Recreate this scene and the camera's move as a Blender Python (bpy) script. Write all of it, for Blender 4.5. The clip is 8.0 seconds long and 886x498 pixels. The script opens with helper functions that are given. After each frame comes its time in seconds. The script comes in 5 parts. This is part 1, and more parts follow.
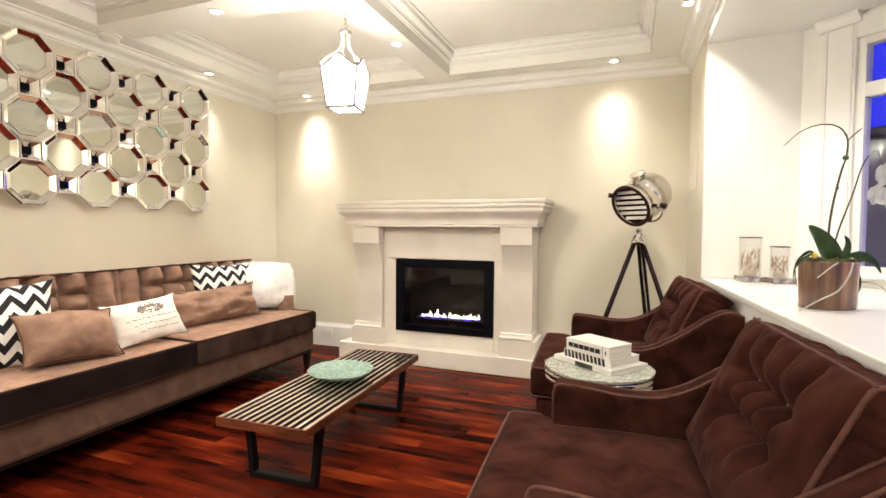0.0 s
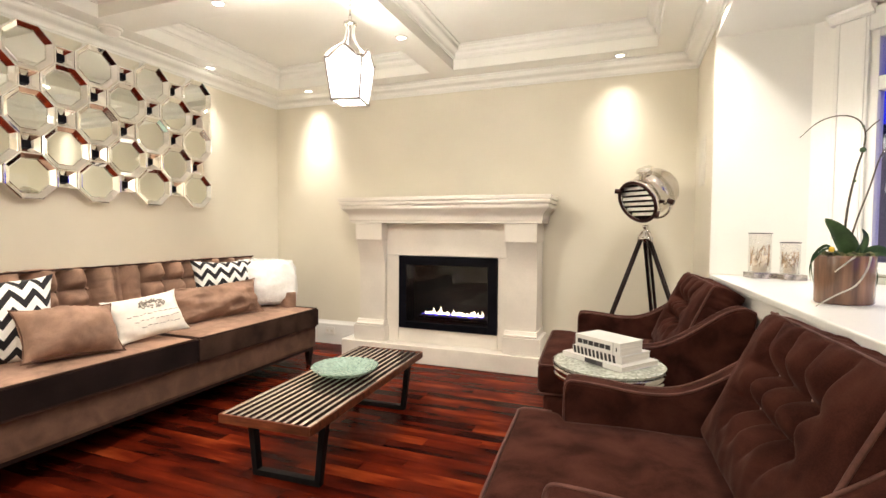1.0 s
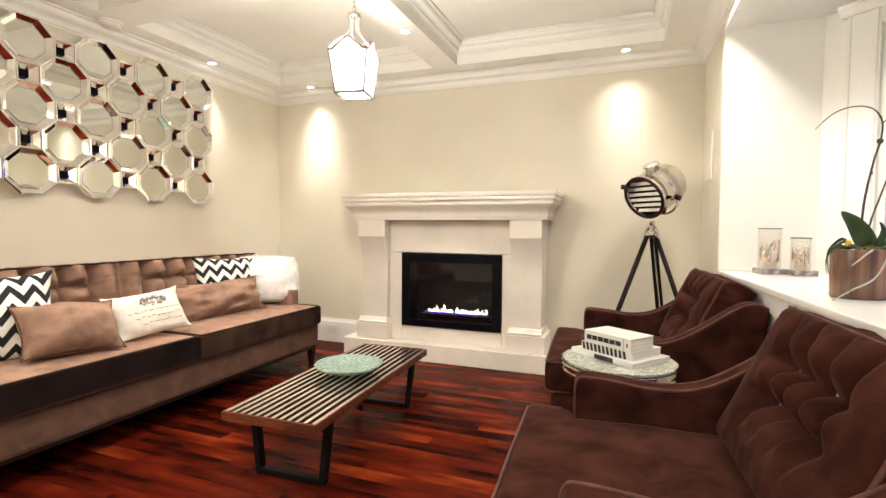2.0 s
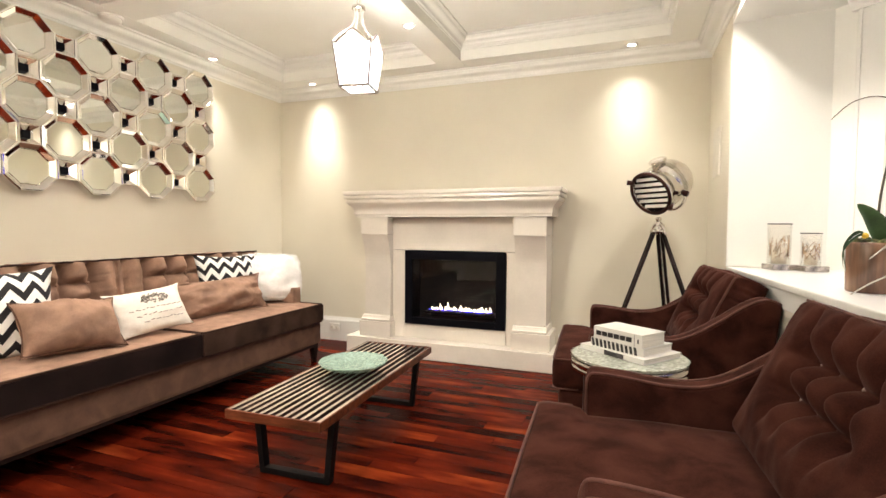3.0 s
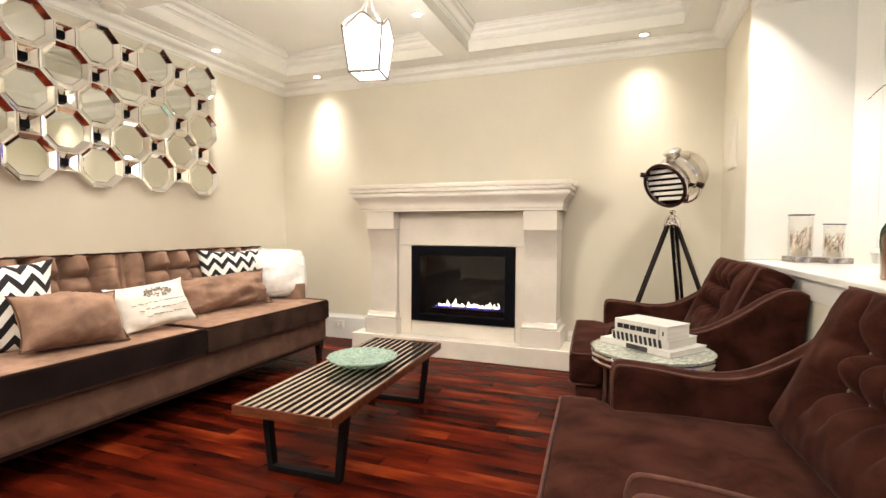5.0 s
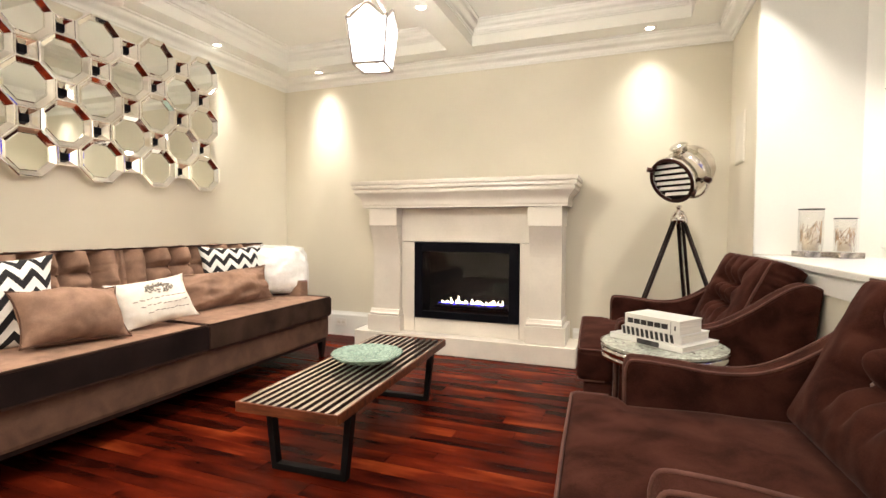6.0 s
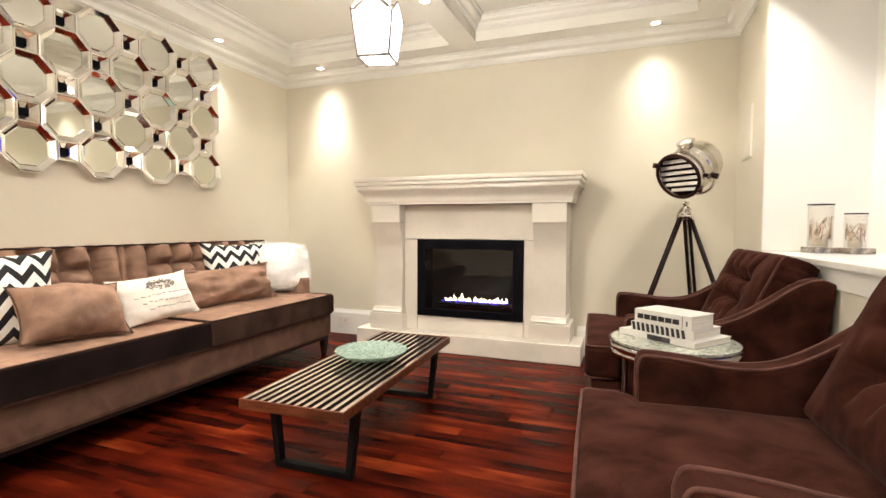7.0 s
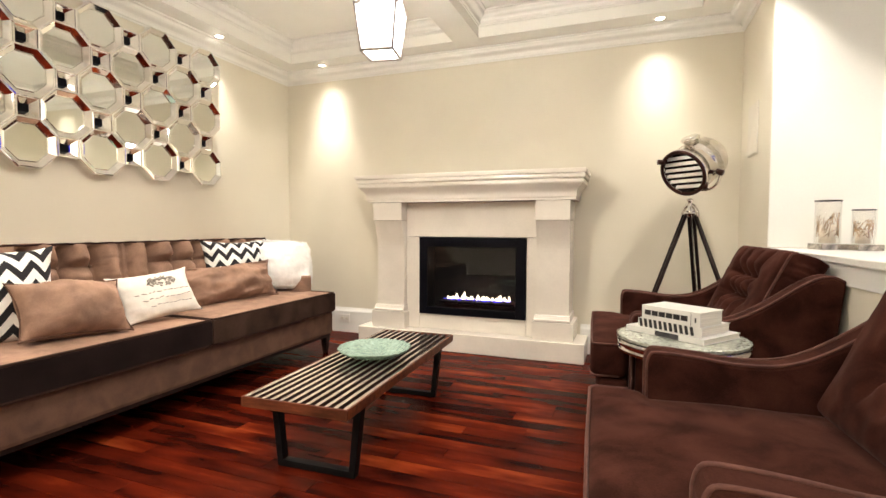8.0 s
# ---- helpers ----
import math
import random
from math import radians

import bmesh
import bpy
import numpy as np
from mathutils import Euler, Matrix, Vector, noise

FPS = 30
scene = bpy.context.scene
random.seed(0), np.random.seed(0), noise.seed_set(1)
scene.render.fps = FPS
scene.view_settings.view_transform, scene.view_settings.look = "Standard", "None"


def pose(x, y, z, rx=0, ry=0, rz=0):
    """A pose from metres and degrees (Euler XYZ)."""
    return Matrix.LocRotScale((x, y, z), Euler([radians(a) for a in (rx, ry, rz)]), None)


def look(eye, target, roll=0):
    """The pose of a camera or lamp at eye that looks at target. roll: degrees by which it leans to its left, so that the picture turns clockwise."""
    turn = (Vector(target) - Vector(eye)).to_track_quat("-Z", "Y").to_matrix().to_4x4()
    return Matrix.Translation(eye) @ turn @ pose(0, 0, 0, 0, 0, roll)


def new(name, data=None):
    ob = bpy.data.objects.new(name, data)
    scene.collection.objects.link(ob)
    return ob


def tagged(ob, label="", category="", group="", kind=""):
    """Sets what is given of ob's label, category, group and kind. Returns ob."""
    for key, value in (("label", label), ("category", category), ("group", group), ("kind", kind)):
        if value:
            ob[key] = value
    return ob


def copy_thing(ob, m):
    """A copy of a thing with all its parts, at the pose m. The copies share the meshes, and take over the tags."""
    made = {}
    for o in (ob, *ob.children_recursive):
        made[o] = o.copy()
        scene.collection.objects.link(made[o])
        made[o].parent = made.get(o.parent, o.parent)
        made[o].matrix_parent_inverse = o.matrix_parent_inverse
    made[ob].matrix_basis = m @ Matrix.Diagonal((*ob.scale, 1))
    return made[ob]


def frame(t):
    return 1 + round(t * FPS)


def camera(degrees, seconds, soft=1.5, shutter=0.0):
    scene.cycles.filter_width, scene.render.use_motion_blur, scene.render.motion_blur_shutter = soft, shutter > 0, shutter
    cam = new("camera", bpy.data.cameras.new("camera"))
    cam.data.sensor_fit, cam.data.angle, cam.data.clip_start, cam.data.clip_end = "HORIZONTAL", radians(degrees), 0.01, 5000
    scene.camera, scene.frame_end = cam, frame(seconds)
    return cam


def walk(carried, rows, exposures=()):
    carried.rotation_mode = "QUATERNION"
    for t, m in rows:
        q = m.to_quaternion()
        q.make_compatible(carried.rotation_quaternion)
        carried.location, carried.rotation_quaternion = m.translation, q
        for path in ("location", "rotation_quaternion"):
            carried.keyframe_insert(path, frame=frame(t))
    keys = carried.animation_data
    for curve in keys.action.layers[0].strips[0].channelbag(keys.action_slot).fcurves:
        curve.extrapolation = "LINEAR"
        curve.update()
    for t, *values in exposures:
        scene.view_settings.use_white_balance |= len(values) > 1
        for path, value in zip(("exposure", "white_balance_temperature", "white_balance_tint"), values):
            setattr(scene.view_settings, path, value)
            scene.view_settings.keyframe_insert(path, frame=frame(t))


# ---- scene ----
cam = camera(85.0, 8.0)
PATH = [
    (0, (0.186, 0.173, 1.234), (-0.525, 2.041, 1.15), 0.3),
    (0.5, (0.164, 0.185, 1.222), (-0.546, 2.052, 1.137), 0.3),
    (1, (0.141, 0.198, 1.208), (-0.569, 2.065, 1.122), 0.4),
    (1.5, (0.119, 0.211, 1.196), (-0.591, 2.078, 1.108), 0.4),
    (3, (0.059, 0.246, 1.159), (-0.652, 2.113, 1.071), 0.3),
    (3.5, (0.034, 0.257, 1.146), (-0.676, 2.125, 1.058), 0.3),
    (4, (0.013, 0.269, 1.133), (-0.698, 2.137, 1.047), 0.4),
    (4.5, (-0.008, 0.282, 1.12), (-0.719, 2.149, 1.035), 0.3),
    (6, (-0.071, 0.317, 1.083), (-0.781, 2.185, 0.994), 0.2),
    (6.5, (-0.089, 0.327, 1.072), (-0.799, 2.195, 0.981), 0.2),
    (7, (-0.11, 0.337, 1.061), (-0.819, 2.205, 0.97), 0.2),
    (7.5, (-0.123, 0.347, 1.051), (-0.832, 2.215, 0.96), 0.2),
    (8, (-0.137, 0.353, 1.043), (-0.846, 2.221, 0.951), 0.2),
]
walk(cam, [(t, look(eye, target, roll)) for t, eye, target, roll in PATH])

# ---- world and light ----
world = bpy.data.worlds.new("dusk")
scene.world = world
world.use_nodes = True
world.node_tree.nodes["Background"].inputs["Color"].default_value = (0.035, 0.045, 0.95, 1)
world.node_tree.nodes["Background"].inputs["Strength"].default_value = 0.9
scene.view_settings.exposure = 0.0

SOFFIT, CEIL, CROWN = 2.57, 2.76, 2.465
WEST, EAST, NORTH, SOUTH = -3.40, 0.635, 4.47, -2.0
BAY_N, BAY_S, BAY_TOP = 3.69, 0.30, 2.42
POTS = [(-3.23, 3.42), (-2.87, 4.30), (0.06, 4.28), (-1.40, 3.38), (-2.22, 2.52), (0.50, 3.40),
        # from here on unseen lamps, added to fill the room with light
        (-3.23, 1.55), (-1.40, 1.35), (-2.3, -0.5), (-0.5, -0.5), (-1.4, -1.5), (-3.25, -1.3), (0.45, -1.3)]
# Unseen as well, added to brighten the bay walls and ledge.
BAY_POTS = [(1.05, 2.75), (1.25, 1.55)]
POT_POWER, REAR_FILL_POWER, LANTERN_POWER = 31.0, 184.0, 83.0
WARM = (1.0, 0.930, 0.838)


def spot(name, at, power, size, blend, colour):
    data = bpy.data.lights.new(name, "SPOT")
    data.energy, data.spot_size, data.spot_blend, data.shadow_soft_size, data.color = power, radians(size), blend, 0.03, colour
    ob = new(name, data)
    ob.location = at
    return ob


for px, py in POTS:
    if py < 1.0:
        power, size = REAR_FILL_POWER * (0.35 if px < -2 else 0.85 if px > -1 else 2.0), 170
    elif py < 3.0:
        power, size = (3.5 if py < 1.5 else 2.3) * POT_POWER, 118
    elif py > 4.0:
        power, size = 1.1 * POT_POWER, 104
    else:
        power, size = (3.0 if px > 0.4 else 2.5) * POT_POWER, 125 if px > 0.4 else 104
    spot("pot_lamp", (px, py, SOFFIT - 0.012), power, size, 1.0, WARM)
    if py > 4.0:
        # the narrow core of the reflector bulb, grazing the chimney wall
        spot("pot_lamp_core", (px, py, SOFFIT - 0.012), (3.5 if px < -1 else 1.5) * POT_POWER, 62, 1.0, WARM)
for px, py in BAY_POTS:
    spot("pot_lamp", (px, py, BAY_TOP - 0.012), 1.6 * POT_POWER, 140, 0.8, WARM)
glow = bpy.data.lights.new("lantern_bulb", "POINT")
glow.energy, glow.shadow_soft_size, glow.color = LANTERN_POWER, 0.135, (1.0, 0.92, 0.80)
new("lantern_bulb", glow).location = (-1.285, 2.51, 2.03)


# ---- materials ----
def mat(name, colour, rough=0.6, metal=0.0, tint=0.12, scale=6.0, fine=90.0, bump=0.15, depth=0.002, sheen=0.0, coat=0.0, random_tint=0.0, trans=0.0, stretch=None, spec=0.5):
    """A surface with two scales of variation and a fine relief."""
    m = bpy.data.materials.new(name)
    m.use_nodes = True
    nt = m.node_tree
    b = nt.nodes["Principled BSDF"]
    b.inputs["Roughness"].default_value, b.inputs["Metallic"].default_value = rough, metal
    b.inputs["Sheen Weight"].default_value, b.inputs["Sheen Roughness"].default_value = sheen, 0.35
    b.inputs["Coat Weight"].default_value, b.inputs["Coat Roughness"].default_value = coat, 0.08
    b.inputs["Transmission Weight"].default_value, b.inputs["Specular IOR Level"].default_value = trans, spec
    if sheen:
        b.inputs["Sheen Tint"].default_value = (*[min(1, 0.10 + 3.0 * c) for c in colour], 1)
    tc = nt.nodes.new("ShaderNodeTexCoord")
    mp = nt.nodes.new("ShaderNodeMapping")
    if stretch:
        mp.inputs["Scale"].default_value = stretch
    nt.links.new(tc.outputs["Object"], mp.inputs["Vector"])
    big, small = nt.nodes.new("ShaderNodeTexNoise"), nt.nodes.new("ShaderNodeTexNoise")
    big.inputs["Scale"].default_value, small.inputs["Scale"].default_value = scale, fine
    big.inputs["Detail"].default_value, small.inputs["Detail"].default_value = 5, 3
    if sheen:
        big.inputs["Detail"].default_value, big.inputs["Distortion"].default_value = 8, 0.45
    for n in (big, small):
        nt.links.new(mp.outputs["Vector"], n.inputs["Vector"])
    mix = nt.nodes.new("ShaderNodeMath")
    mix.operation = "MULTIPLY_ADD"
    mix.inputs[1].default_value = 0.3
    nt.links.new(small.outputs["Fac"], mix.inputs[0])
    nt.links.new(big.outputs["Fac"], mix.inputs[2])
    last = mix.outputs[0]
    if random_tint:
        info, add = nt.nodes.new("ShaderNodeObjectInfo"), nt.nodes.new("ShaderNodeMath")
        add.operation, add.inputs[1].default_value = "MULTIPLY_ADD", random_tint
        nt.links.new(info.outputs["Random"], add.inputs[0])
        nt.links.new(last, add.inputs[2])
        last = add.outputs[0]
    ramp = nt.nodes.new("ShaderNodeValToRGB")
    lo, hi = ramp.color_ramp.elements
    lo.position, hi.position = 0.48, 0.84 + random_tint * 0.7
    lo.color = (*[c * (1 - 1.6 * tint) for c in colour], 1)
    hi.color = (*[min(1, c * (1 + 1.6 * tint)) for c in colour], 1)
    nt.links.new(last, ramp.inputs["Fac"])
    nt.links.new(ramp.outputs["Color"], b.inputs["Base Color"])
    bp = nt.nodes.new("ShaderNodeBump")
    bp.inputs["Strength"].default_value, bp.inputs["Distance"].default_value = bump, depth
    nt.links.new(small.outputs["Fac"], bp.inputs["Height"])
    nt.links.new(bp.outputs["Normal"], b.inputs["Normal"])
    return m


def glow_mat(name, colour, strength):
    m = bpy.data.materials.new(name)
    m.use_nodes = True
    b = m.node_tree.nodes["Principled BSDF"]
    b.inputs["Base Color"].default_value = (*colour, 1)
    b.inputs["Emission Color"].default_value, b.inputs["Emission Strength"].default_value = (*colour, 1), strength
    return m


def glass_mat(name, colour, gloss=0.10, rough=0.02):
    """Thin clear glass: mostly see-through, with a mirror gloss that grows at grazing angles."""
    m = bpy.data.materials.new(name)
    m.use_nodes = True
    nt = m.node_tree
    nt.nodes.clear()
    clear, shine, mix = nt.nodes.new("ShaderNodeBsdfTransparent"), nt.nodes.new("ShaderNodeBsdfGlossy"), nt.nodes.new("ShaderNodeMixShader")
    fres, out, scale = nt.nodes.new("ShaderNodeLayerWeight"), nt.nodes.new("ShaderNodeOutputMaterial"), nt.nodes.new("ShaderNodeMath")
    clear.inputs["Color"].default_value = (*colour, 1)
    shine.inputs["Roughness"].default_value = rough
    power = nt.nodes.new("ShaderNodeMath")
    power.operation, power.inputs[1].default_value = "POWER", 4.0
    scale.operation, scale.inputs[1].default_value, scale.inputs[2].default_value = "MULTIPLY_ADD", 0.5, gloss * 0.4
    nt.links.new(fres.outputs["Facing"], power.inputs[0])
    nt.links.new(power.outputs[0], scale.inputs[0])
    nt.links.new(scale.outputs[0], mix.inputs[0])
    nt.links.new(clear.outputs[0], mix.inputs[1])
    nt.links.new(shine.outputs[0], mix.inputs[2])
    nt.links.new(mix.outputs[0], out.inputs["Surface"])
    return m


def plank_mat():
    """Red-brown oiled hardwood, streaked along the board, with dark figure."""
    m = mat("floor_wood", (0.13, 0.028, 0.011), 0.26, tint=0.25, bump=0.05, spec=0.025)
    nt = m.node_tree
    b = nt.nodes["Principled BSDF"]
    tc, info = nt.nodes.new("ShaderNodeTexCoord"), nt.nodes.new("ShaderNodeObjectInfo")
    mp, off = nt.nodes.new("ShaderNodeMapping"), nt.nodes.new("ShaderNodeVectorMath")
    mp.inputs["Scale"].default_value = (1.5, 6.0, 1.0)
    off.operation = "ADD"
    scl = nt.nodes.new("ShaderNodeVectorMath")
    scl.operation = "SCALE"
    scl.inputs[0].default_value = (37.0, 19.0, 7.0)
    nt.links.new(info.outputs["Random"], scl.inputs["Scale"])
    nt.links.new(tc.outputs["Object"], mp.inputs["Vector"])
    nt.links.new(mp.outputs["Vector"], off.inputs[0])
    nt.links.new(scl.outputs["Vector"], off.inputs[1])
    n1, n2 = nt.nodes.new("ShaderNodeTexNoise"), nt.nodes.new("ShaderNodeTexNoise")
    n1.inputs["Scale"].default_value, n1.inputs["Detail"].default_value, n1.inputs["Distortion"].default_value = 1.4, 2.0, 0.1
    n2.inputs["Scale"].default_value, n2.inputs["Detail"].default_value = 9.0, 4
    for n in (n1, n2):
        nt.links.new(off.outputs["Vector"], n.inputs["Vector"])
    a = nt.nodes.new("ShaderNodeMath")
    a.operation, a.inputs[1].default_value = "MULTIPLY_ADD", 0.12
    nt.links.new(n2.outputs["Fac"], a.inputs[0])
    nt.links.new(n1.outputs["Fac"], a.inputs[2])
    c = nt.nodes.new("ShaderNodeMath")
    c.operation, c.inputs[1].default_value = "MULTIPLY_ADD", 0.16
    nt.links.new(info.outputs["Random"], c.inputs[0])
    nt.links.new(a.outputs[0], c.inputs[2])
    ramp = nt.nodes.new("ShaderNodeValToRGB")
    el = ramp.color_ramp.elements
    el[0].position, el[0].color = 0.44, (0.014, 0.0018, 0.0011, 1)
    el[1].position, el[1].color = 0.98, (0.225, 0.037, 0.0100, 1)
    mid = el.new(0.74)
    mid.color = (0.078, 0.0080, 0.0026, 1)
    nt.links.new(c.outputs[0], ramp.inputs["Fac"])
    nt.links.new(ramp.outputs["Color"], b.inputs["Base Color"])
    return m


def chevron_mat():
    """Black and white zigzag cotton; u runs across the pillow, v up it."""
    m = mat("chevron_cloth", (0.8, 0.78, 0.74), 0.9, tint=0.05, bump=0.3)
    nt = m.node_tree
    b = nt.nodes["Principled BSDF"]
    uv = nt.nodes.new("ShaderNodeUVMap")
    sep = nt.nodes.new("ShaderNodeSeparateXYZ")
    nt.links.new(uv.outputs["UV"], sep.inputs["Vector"])

    def calc(op, a, v, c=None):
        n = nt.nodes.new("ShaderNodeMath")
        n.operation = op
        nt.links.new(a, n.inputs[0])
        if v is not None:
            if isinstance(v, (int, float)):
                n.inputs[1].default_value = v
            else:
                nt.links.new(v, n.inputs[1])
        if c is not None:
            n.inputs[2].default_value = c
        return n.outputs[0]
    zig = calc("PINGPONG", calc("MULTIPLY", sep.outputs["X"], 5.0), 0.5)
    s = calc("ADD", calc("MULTIPLY", sep.outputs["Y"], 4.7), calc("MULTIPLY", zig, 1.35))
    band = calc("GREATER_THAN", calc("FRACT", s, None), 0.52)
    mix = nt.nodes.new("ShaderNodeMix")
    mix.data_type = "RGBA"
    mix.inputs["A"].default_value, mix.inputs["B"].default_value = (0.80, 0.78, 0.74, 1), (0.010, 0.008, 0.010, 1)
    nt.links.new(band, mix.inputs["Factor"])
    nt.links.new(mix.outputs["Result"], b.inputs["Base Color"])
    return m


def crackle_mat():
    """Pale shell mosaic under glass."""
    m = mat("shell_mosaic", (0.55, 0.56, 0.50), 0.12, tint=0.1, coat=0.6)
    nt = m.node_tree
    b = nt.nodes["Principled BSDF"]
    v = nt.nodes.new("ShaderNodeTexVoronoi")
    v.inputs["Scale"].default_value = 120
    tc = nt.nodes.new("ShaderNodeTexCoord")
    nt.links.new(tc.outputs["Object"], v.inputs["Vector"])
    ramp = nt.nodes.new("ShaderNodeValToRGB")
    ramp.color_ramp.elements[0].color = (0.20, 0.21, 0.17, 1)
    ramp.color_ramp.elements[1].color = (0.58, 0.61, 0.53, 1)
    nt.links.new(v.outputs["Color"], ramp.inputs["Fac"])
    nt.links.new(ramp.outputs["Color"], b.inputs["Base Color"])
    return m


PAINT = mat("wall_paint", (0.685, 0.638, 0.525), 0.62, tint=0.025, scale=1.3, fine=160, bump=0.05)
TRIM = mat("white_trim", (0.80, 0.79, 0.745), 0.28, tint=0.02, scale=2, bump=0.03, coat=0.2)
CEILING = mat("ceiling_paint", (0.82, 0.81, 0.755), 0.38, tint=0.02, scale=1.5, bump=0.03, coat=0.15)
STONE = mat("cast_stone", (0.725, 0.670, 0.590), 0.24, tint=0.04, scale=3.0, fine=60, bump=0.04, coat=0.25)
WOOD_FLOOR = plank_mat()
SUBFLOOR = mat("dark_joint", (0.012, 0.006, 0.004), 0.8)
SOFA = mat("taupe_velvet", (0.280, 0.170, 0.120), 0.85, tint=0.17, scale=9, fine=220, bump=0.25, sheen=0.14, spec=0.1)
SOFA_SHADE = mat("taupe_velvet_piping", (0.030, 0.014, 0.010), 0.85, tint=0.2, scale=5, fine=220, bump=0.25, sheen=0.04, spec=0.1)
# Darker copy of the sofa velvet: the shaded base front is painted in.
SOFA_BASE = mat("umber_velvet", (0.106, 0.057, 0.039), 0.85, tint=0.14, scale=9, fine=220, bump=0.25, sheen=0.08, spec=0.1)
# Border copies of the sofa velvet, with the nap's shade painted in.
SOFA_NAP_DARK = mat("chocolate_velvet", (0.011, 0.0062, 0.0056), 0.9, tint=0.25, scale=5, fine=220, bump=0.25, spec=0.08)
SOFA_NAP_LIGHTER = mat("brushed_chocolate_velvet", (0.040, 0.022, 0.016), 0.9, tint=0.3, scale=5, fine=220, bump=0.25, sheen=0.05, spec=0.08)
CHAIR = mat("brown_velvet", (0.039, 0.0136, 0.0097), 0.95, tint=0.28, scale=8.0, fine=260, bump=0.35, sheen=0.33, spec=0.0)
BUTTON = mat("pale_button", (0.30, 0.20, 0.16), 0.5, tint=0.1)
PIPING = mat("brown_piping", (0.090, 0.036, 0.026), 0.7, tint=0.2, scale=20, fine=260, bump=0.2, sheen=0.08, spec=0.2)
LEGWOOD = mat("dark_stained_wood", (0.012, 0.006, 0.005), 0.5, tint=0.3, spec=0.12)
CHEVRON = chevron_mat()
LINEN = mat("printed_linen", (0.74, 0.68, 0.60), 0.9, tint=0.06, scale=8, fine=300, bump=0.35)
INK = mat("faded_ink", (0.22, 0.19, 0.16), 0.9, tint=0.3, scale=60)
FUR = mat("white_sheepskin", (0.90, 0.885, 0.85), 0.95, tint=0.03, scale=30, fine=120, bump=0.6, depth=0.006, sheen=0.3, spec=0.1)
MIRROR = mat("mirror_glass", (0.84, 0.86, 0.81), 0.025, 1.0, tint=0.01, bump=0.0)
BEVEL = mat("bevelled_mirror", (0.92, 0.91, 0.88), 0.045, 1.0, tint=0.02, bump=0.0)
CHROME = mat("polished_nickel", (0.72, 0.69, 0.65), 0.10, 1.0, tint=0.05, scale=12, bump=0.02)
NICKEL = mat("dull_nickel", (0.42, 0.38, 0.34), 0.35, 0.8, tint=0.1)
SMOKED = mat("smoked_mirror", (0.42, 0.38, 0.34), 0.12, 0.85, tint=0.35, scale=30)
SATIN = mat("satin_aluminium", (0.88, 0.86, 0.83), 0.42, 1.0, tint=0.02)
DARKMETAL = mat("blackened_metal", (0.012, 0.011, 0.011), 0.45, 0.3, tint=0.2, bump=0.05)
COPPER = mat("dark_copper", (0.045, 0.016, 0.012), 0.3, 0.7, tint=0.2)
FIREBLACK = mat("matt_black_enamel", (0.004, 0.004, 0.006), 0.35, tint=0.2, spec=0.06)
FIREBACK = mat("soot_panel", (0.007, 0.006, 0.006), 0.6, tint=0.4, scale=4, spec=0.15)
FIREGLASS = glass_mat("fire_glass", (0.92, 0.92, 0.92), 0.07)
# Slat sides painted dark for the shade in the gaps.
SLAT_SIDE_SHADE = mat("dark_stained_slat_side", (0.028, 0.012, 0.008), 0.5, tint=0.3, scale=4, fine=40, stretch=(6, 1, 1), spec=0.2)
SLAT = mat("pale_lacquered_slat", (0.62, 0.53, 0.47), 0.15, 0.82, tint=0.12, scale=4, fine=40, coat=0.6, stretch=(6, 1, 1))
SLAT_EDGE = mat("walnut_edge", (0.110, 0.030, 0.012), 0.42, tint=0.35, scale=6, fine=60, stretch=(1, 6, 6), spec=0.25)
BLACKLEG = mat("ebonised_leg", (0.006, 0.005, 0.005), 0.5, tint=0.2, spec=0.1)
SEAGLASS = mat("sea_glass", (0.44, 0.60, 0.50), 0.25, tint=0.18, scale=60, fine=150, bump=1.0, depth=0.008, spec=0.5, trans=0.5)
WHITEBOOK = mat("white_cover", (0.64, 0.62, 0.58), 0.4, tint=0.02)
PAGES = mat("page_edges", (0.70, 0.66, 0.58), 0.8, tint=0.1, stretch=(1, 1, 60))
BLACKINK = mat("black_print", (0.012, 0.010, 0.010), 0.45)
GREYINK = mat("grey_print", (0.045, 0.04, 0.042), 0.35, tint=0.4, scale=40)
MOSAIC = crackle_mat()
CLEAR = glass_mat("clear_glass", (0.985, 0.98, 0.97))
PANE = glass_mat("window_glass", (0.97, 0.97, 0.98), 0.05)
LANTERN_GLOW = glow_mat("lit_frosted_glass", (0.97, 0.98, 1.0), 1.5)
BULB_GLOW = glow_mat("lit_lamp_face", (1.0, 0.93, 0.80), 22.0)
FLAME = glow_mat("flame", (1.0, 0.84, 0.62), 6.0)
FLAME_BLUE = glow_mat("blue_flame", (0.06, 0.05, 0.9), 1.6)
WAX = mat("cream_wax", (0.72, 0.64, 0.52), 0.5, tint=0.1, trans=0.1)
GILT = mat("gilt_twigs", (0.34, 0.22, 0.12), 0.5, 0.2, tint=0.45, scale=40)
POTWOOD = mat("brown_bark_wood", (0.18, 0.092, 0.055), 0.2, tint=0.5, scale=11, fine=60, stretch=(1, 1, 0.10), coat=0.3)
MOSS = mat("green_moss", (0.10, 0.10, 0.035), 0.9, tint=0.5, scale=40, bump=0.6)
LEAF = mat("orchid_leaf", (0.040, 0.088, 0.022), 0.35, tint=0.25, scale=10, bump=0.1)
STEM = mat("orchid_stem", (0.055, 0.040, 0.018), 0.5, tint=0.35, scale=40)
